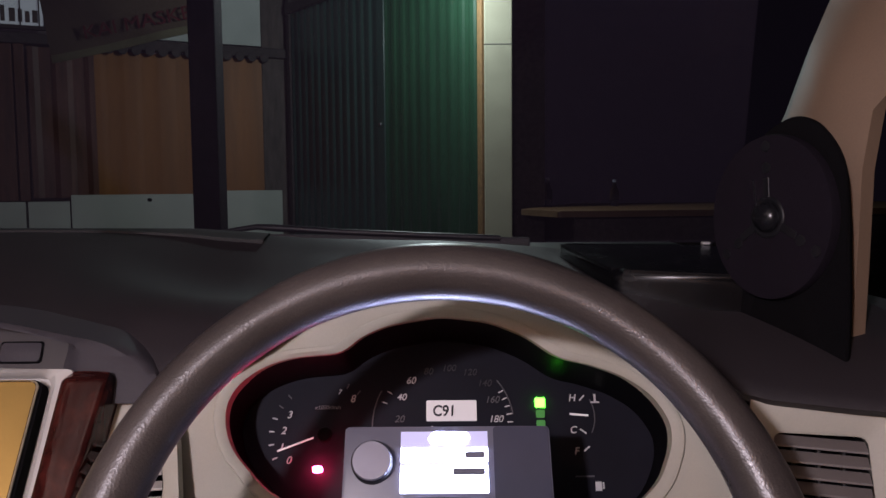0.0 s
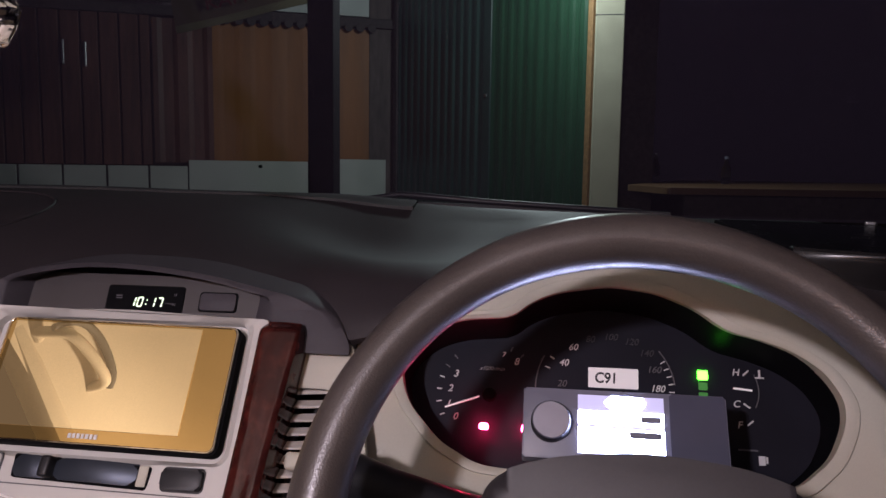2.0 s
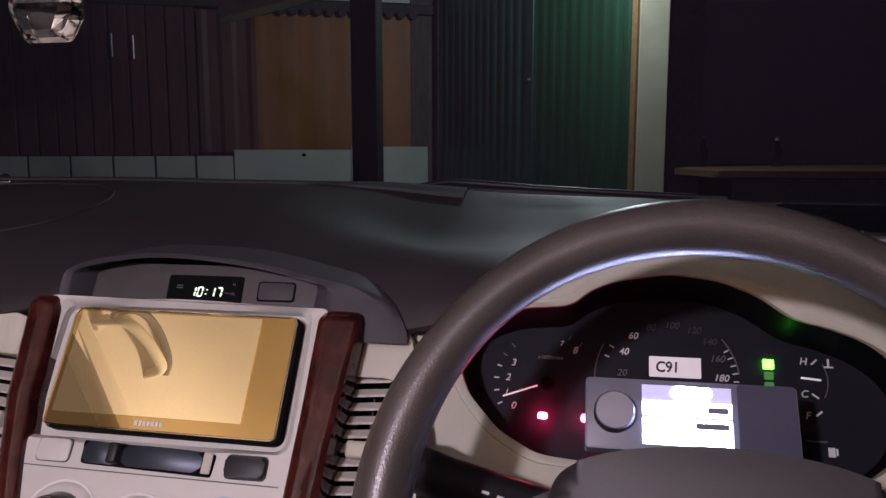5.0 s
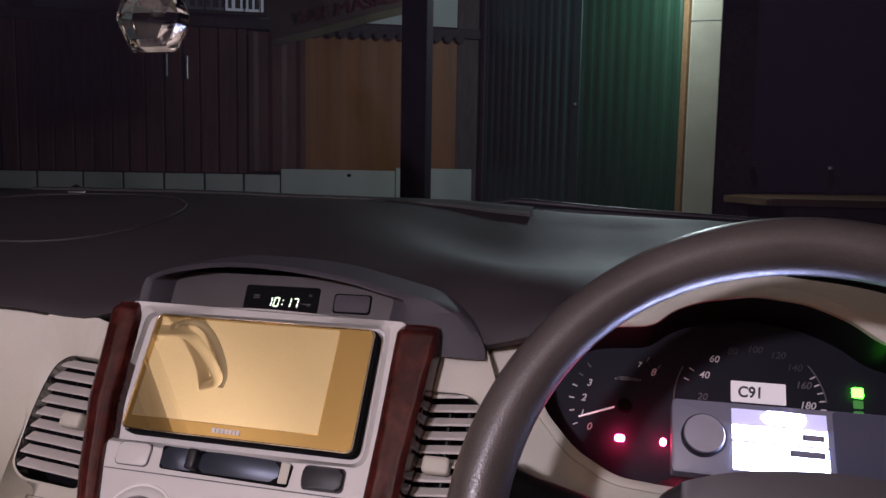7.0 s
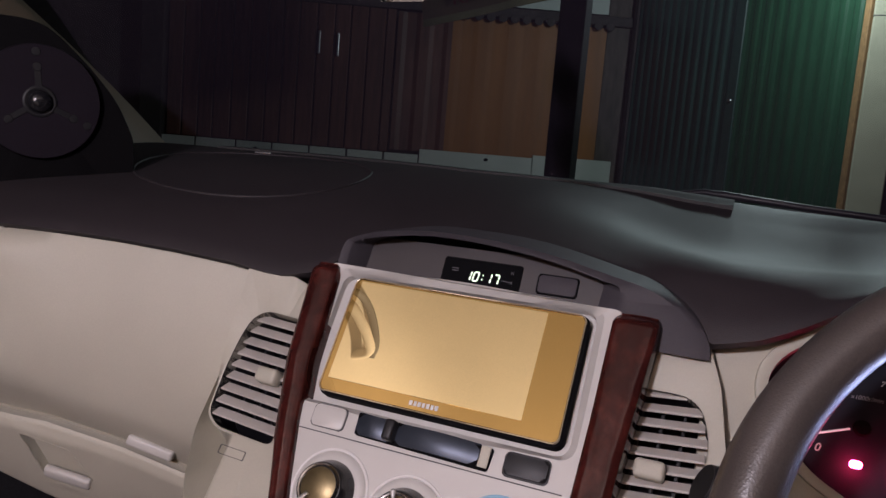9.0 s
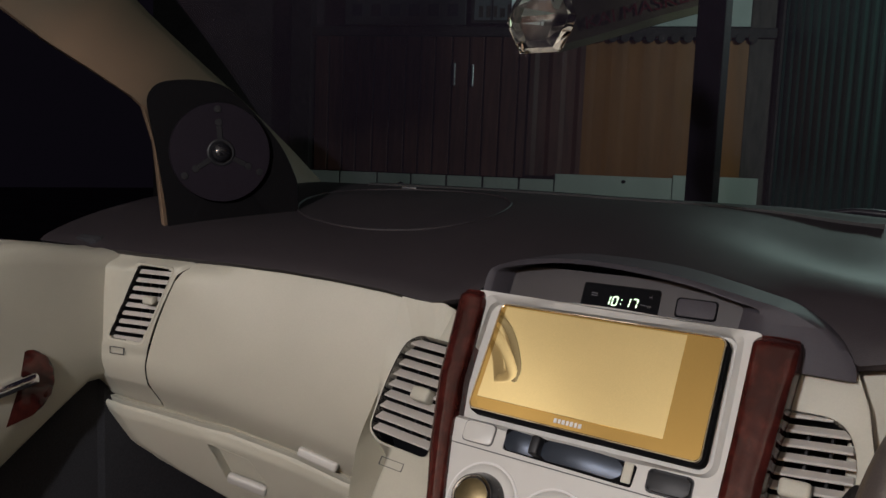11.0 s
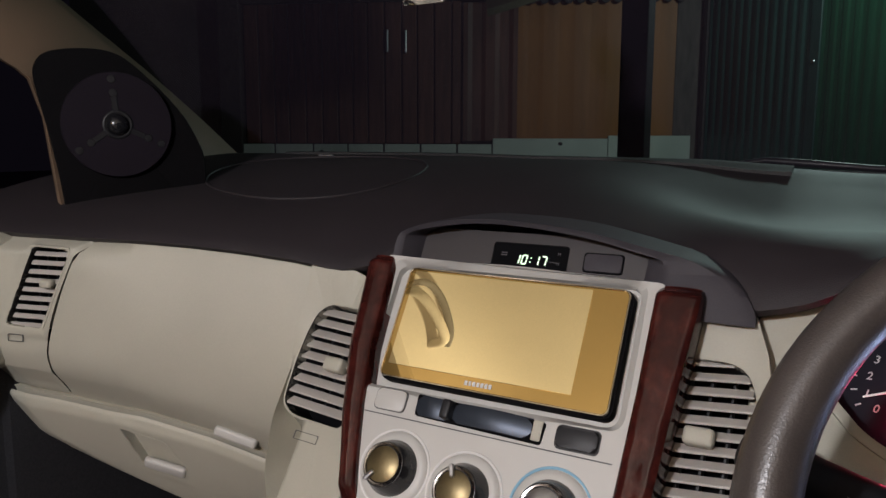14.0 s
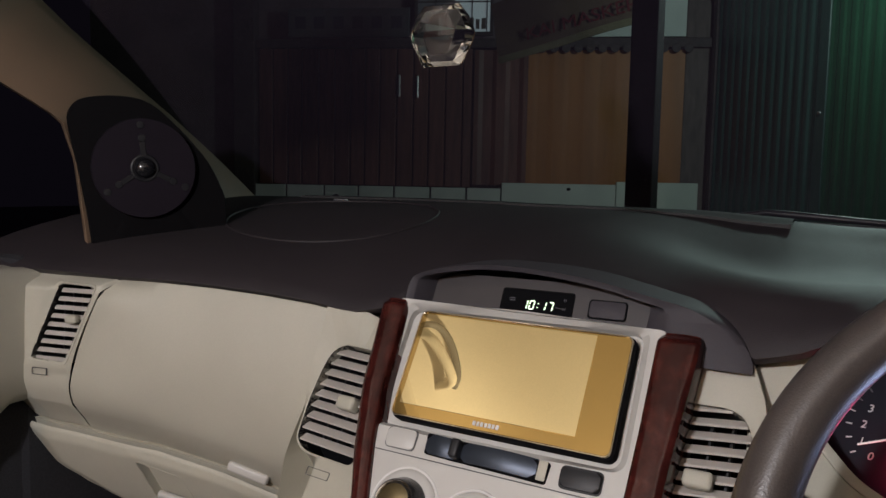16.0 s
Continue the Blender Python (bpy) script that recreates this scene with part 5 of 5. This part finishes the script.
# same grey case; its dimmer right end is put into a darker colour
part("shaded_end", solid(rounded(0.0370, 0.0474, 0.002, 0.0490, -0.001), 0.015, DM @ pose(0, 0, 0.0006), 0.001), shader("device_plastic_shaded", (0.045, 0.047, 0.080), 0.55, stain=0.1, stain_size=30), dev, "end of the grey case, coloured darker as shaded")
part("screen", box((0.0575, 0.0400, 0.001), DM @ pose(-0.0020, -0.0005, 0.0002)), LCD_LILAC, dev, "lit lilac screen")
part("text_bar", solid(smooth_poly([(-0.013, 0.0), (-0.008, 0.0045), (0.013, 0.0040), (0.015, 0.0), (0.012, -0.0045), (-0.010, -0.0040)], 0.001), 0.0004, DM @ pose(0.0, 0.0150, 0.0011)), LCD_WHITE, dev)
part("text_bar", box((0.0570, 0.0090, 0.0004), DM @ pose(-0.0020, 0.0040, 0.0009)), LCD_WHITE, dev)
part("text_bar", box((0.0570, 0.0170, 0.0004), DM @ pose(-0.0020, -0.0115, 0.0009)), LCD_WHITE, dev)
part("gauge_bar", box((0.0130, 0.0042, 0.0004), DM @ pose(0.0180, 0.0040, 0.0013)), DEVICE, dev)
part("gauge_bar", box((0.0210, 0.0042, 0.0004), DM @ pose(0.0140, -0.0068, 0.0013)), DEVICE, dev)

# ---- pillars and their speaker pods ----
def strip(a_pts, b_pts, name, label, thick, way):
    k = 24
    rows = []
    for i in range(k + 1):
        s = i / k * (len(a_pts) - 1)
        a = Vector([float(np.interp(s, range(len(a_pts)), [p[c] for p in a_pts])) for c in range(3)])
        b = Vector([float(np.interp(s, range(len(b_pts)), [p[c] for p in b_pts])) for c in range(3)])
        row = []
        for j in range(9):
            u = j / 8
            p = a.lerp(b, u) + Vector(way) * (-0.018 * math.sin(math.pi * u))
            row.append(p)
        rows.append(row)
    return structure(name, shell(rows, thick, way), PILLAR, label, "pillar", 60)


strip([(-0.888, 0.543, 1.193), (-0.897, 0.541, 1.254), (-0.912, 0.545, 1.305), (-0.930, 0.541, 1.351), (-0.975, 0.510, 1.385), (-1.005, 0.47, 1.415), (-0.985, 0.36, 1.47), (-0.90, 0.22, 1.57)],
      [(-0.982, 0.925, 1.245), (-1.018, 0.86, 1.318), (-1.055, 0.80, 1.382), (-1.09, 0.74, 1.440), (-1.12, 0.69, 1.490), (-1.12, 0.62, 1.54), (-1.05, 0.50, 1.60), (-0.90, 0.36, 1.64)], "a_pillar_passenger", "beige windscreen pillar trim on the passenger side", 0.012, (-0.8, 0.3, 0))
strip([(0.303, 0.60, 1.165), (0.3053, 0.60, 1.255), (0.3065, 0.60, 1.316), (0.3127, 0.60, 1.358), (0.362, 0.575, 1.43), (0.34, 0.36, 1.58), (0.22, 0.22, 1.60)],
      [(0.270, 0.78, 1.222), (0.281, 0.74, 1.30), (0.295, 0.70, 1.366), (0.313, 0.70, 1.418), (0.331, 0.70, 1.462), (0.33, 0.52, 1.60), (0.20, 0.38, 1.655)], "a_pillar_driver", "beige windscreen pillar trim on the driver's side", 0.012, (0.8, 0.3, 0))


def pod(c, facing, up, rx, rz, outline, deep, glint):
    t = thing("pillar_speaker", c, "round grey speaker plate in a black pillar pod", "speaker", "pillar speakers")
    z = Vector(facing).normalized()
    y = (Vector(up) - z * Vector(up).dot(z)).normalized()
    x = y.cross(z)
    m = Matrix(((x.x, y.x, z.x, c[0]), (x.y, y.y, z.y, c[1]), (x.z, y.z, z.z, c[2]), (0, 0, 0, 1)))
    e = Matrix.Diagonal((rx, rz, 1, 1))
    ring = smooth_poly(outline, 0.022, 6)
    body = grid([[m @ Vector((u * k, v * k, d)) for u, v in ring] for k, d in ((0.60, -deep), (0.86, -0.85 * deep), (0.97, -0.55 * deep), (1.0, -0.25 * deep), (1.0, -0.003), (0.985, -0.001), (0.12, -0.001))], True)
    part("pod", body, PODM, t, "black fabric pod", smooth=50)
    part("plate", lathe([(0.99, -0.004), (1.0, 0.004), (0.985, 0.007), (0.0, 0.007)], m @ e, 64), SPEAKER, t, "flat grey speaker plate", smooth=40)
    part("phase_plug", lathe([(0.0115, 0.007), (0.0112, 0.010), (0.0088, 0.0135), (0.0045, 0.0153), (0.0, 0.0157)], m, 32), GLOSS, t, "shiny dark centre dome", smooth=60)
    part("centre_ring", lathe([(0.0118, 0.0072), (0.013, 0.0083), (0.0155, 0.0078), (0.016, 0.0070)], m, 32), BLACK, t, smooth=60)
    for a in (95, 215, 335):
        ca, sa = math.cos(radians(a)), math.sin(radians(a))
        part("spoke_slot", box((0.018, 0.006, 0.001), m @ pose(0.021 * ca, 0.021 * sa, 0.0074, 0, 0, a), 0.0004, 1), BLACK, t)
        for rr in (0.60, 0.86):
            part("screw", lathe([(0.0044, 0.007), (0.0040, 0.0078), (0.0, 0.0080)], m @ pose(rx * rr * ca, rz * rr * sa, 0), 12), BLACK, t)
    # a highlight on the plate, built as a thin metal sliver
    if glint:
        part("modelled_glint", box((0.0012, 0.024, 0.001), m @ pose(-0.012, 0.016, 0.0078, 0, 0, 12)), SATIN, t)
    return t


pod((-0.8585, 0.5933, 1.298), (0.86, -0.51, 0.02), (0, 0, 1), 0.0565, 0.0570,
    [(-0.0520, -0.135), (0.094, -0.135), (0.0938, -0.0362), (0.0887, -0.0214), (0.0747, 0.0083), (0.0496, 0.0388), (0.0135, 0.0731), (-0.0071, 0.0810), (-0.0385, 0.0811), (-0.0680, 0.0754), (-0.0790, 0.0600), (-0.0770, 0.0400), (-0.0670, -0.0081), (-0.0590, -0.060)], 0.050, False)
pod((0.257, 0.629, 1.281), (-0.92, -0.40, 0.02), (0.0, 0.0, 1), 0.0570, 0.0625,
    [(-0.038, -0.135), (0.0660, -0.135), (0.0655, -0.060), (0.0640, -0.0346), (0.0615, 0.0038), (0.0570, 0.0422), (0.0365, 0.0695), (0.0106, 0.0770), (-0.0185, 0.0625), (-0.0400, 0.0350), (-0.0500, 0.0000), (-0.0480, -0.050)], 0.014, True)

# ---- passenger door ----
door = thing("passenger_door", (-0.95, 0.2, 0.7), "beige car door panel with a dark wood-trimmed handle", "car door")
rows = []
for i in range(25):
    y = 0.50 - 0.95 * i / 24
    top = 1.188 + 0.016 * ease((0.50 - y) / 0.14) - 0.010 * ease((0.40 - y) / 0.3)
    x = -0.895 + 0.03 * ease((0.5 - y) / 0.25)
    low = 1.043 - max(0.0, 0.462 - y) * 0.60
    rows.append([(x - 0.04, y, top - 0.008), (x - 0.02, y, top), (x - 0.006, y, top - 0.0015), (x + 0.001, y, top - 0.008), (x + 0.002, y, top - 0.02), (x - 0.001, y, 1.14), (x - 0.004, y, (1.14 + low) / 2), (x - 0.010, y, low + 0.012), (x - 0.018, y, low + 0.003), (x - 0.040, y, low)])
part("trim_panel", shell(rows, 0.03, (-1, 0, 0)), BEIGE, door, "beige moulded door trim", smooth=50)
part("lower_trim", box((0.03, 1.0, 0.60), pose(-0.945, 0.02, 0.76), 0.01), CARPET, door, "dark lower door lining")
hm = plane_at((-0.8845, 0.360, 1.066), (0.05, 1, 0), (0, 0, 1))
bez = part("handle_bezel", solid(smooth_poly([(-0.12, 0.032), (0.030, 0.035), (0.052, 0.010), (0.040, -0.030), (-0.02, -0.045), (-0.12, -0.045)], 0.014), 0.012, hm, 0.004, 3), WOOD, door, "dark red wood handle bezel", smooth=50)
part("lever", box((0.060, 0.012, 0.012), hm @ pose(0.0, 0.0, 0.006, 0, 0, 12), 0.005, 3), CHROME, bez, "bright door lever", smooth=60)
part("speaker_pocket", box((0.04, 0.45, 0.16), pose(-0.915, 0.15, 0.74), 0.02, 3), CARPET, door)

# ---- hanging crystal ----
cry = thing("hanging_crystal", (-0.385, 0.44, 1.37), "faceted clear crystal hanging from an orange cap on a cord", "ornament")
CX = pose(-0.383, 0.45, 1.386)
outline = [(-0.0225, -0.006), (-0.0245, 0.001), (-0.0200, 0.011), (-0.0125, 0.020), (0.0125, 0.020), (0.0200, 0.011), (0.0245, 0.001), (0.0225, -0.006), (0.0140, -0.0205), (-0.0140, -0.0205)]
bm = bmesh.new()
girdle = [bm.verts.new(CX @ Vector((x, 0, z))) for x, z in outline]
n = len(outline)
for side in (-1, 1):
    table = [bm.verts.new(CX @ Vector((x * 0.66, side * (0.0100 + 0.0015 * (abs(z) < 0.008)), z * 0.70))) for x, z in outline]
    belt = [bm.verts.new(CX @ Vector((x * 0.88, side * 0.0062, z * 0.90))) for x, z in outline]
    for a, b in ((girdle, belt), (belt, table)):
        for q in range(n):
            bm.faces.new((a[q], a[(q + 1) % n], b[(q + 1) % n]))
            bm.faces.new((a[q], b[(q + 1) % n], b[q]))
    bm.faces.new([table[q] for q in (1, 2, 3, 4, 5, 6)])
    bm.faces.new([table[q] for q in (6, 7, 8, 9, 0, 1)])
part("crystal", bm, CRYSTAL, cry, "faceted clear crystal")
part("neck", lathe([(0.009, 0.0245), (0.010, 0.028), (0.0, 0.0285)], CX, 20), CHROME, cry, smooth=50)
part("cap", lathe([(0.0, 0.028), (0.0115, 0.029), (0.0130, 0.0315), (0.0118, 0.034), (0.0135, 0.0370), (0.0120, 0.0395), (0.0135, 0.0425), (0.0118, 0.0455), (0.0105, 0.048), (0.0, 0.050)], CX, 28), CAPO, cry, "glossy orange cap", smooth=60)
part("cord", tube([(-0.383, 0.45, 1.432), (-0.383, 0.425, 1.54), (-0.383, 0.392, 1.676)], 0.0012, 6), BLACK, cry)

# ---- wiper resting at the foot of the windscreen, outside ----
structure("scuttle", box((1.40, 0.16, 0.04), pose(-0.36, 1.085, 1.207), 0.008), BLACK, "black scuttle panel at the windscreen's foot", "scuttle")
wip = thing("wiper", (0.0, 1.07, 1.24), "thin black wiper arm resting on the windscreen's foot", "wiper")
part("arm", tube([(-0.30, 1.07, 1.250), (-0.246, 1.065, 1.2575), (-0.222, 1.062, 1.2560), (-0.13, 1.06, 1.2500), (-0.04, 1.06, 1.2455), (0.08, 1.06, 1.240)], [0.003, 0.004, 0.005, 0.004, 0.004, 0.004], 8), BLACK, wip, smooth=60)
part("blade", box((0.44, 0.008, 0.018), pose(-0.10, 1.066, 1.2360, 0, 1.2, 0), 0.002), RUBBER, wip)
# chrome bead added to give the glint at the windscreen's foot
bead = thing("scuttle_glint", (-0.964, 1.087, 1.227), "small chrome bead added on the scuttle for a glint", "nozzle")
part("body", lathe([(0.012, 0.0), (0.012, 0.012), (0.008, 0.024), (0.0, 0.027)], pose(-0.964, 1.087, 1.2275) @ Matrix.Diagonal((1, 1, 1.4, 1)), 20), CHROME, bead, smooth=60)
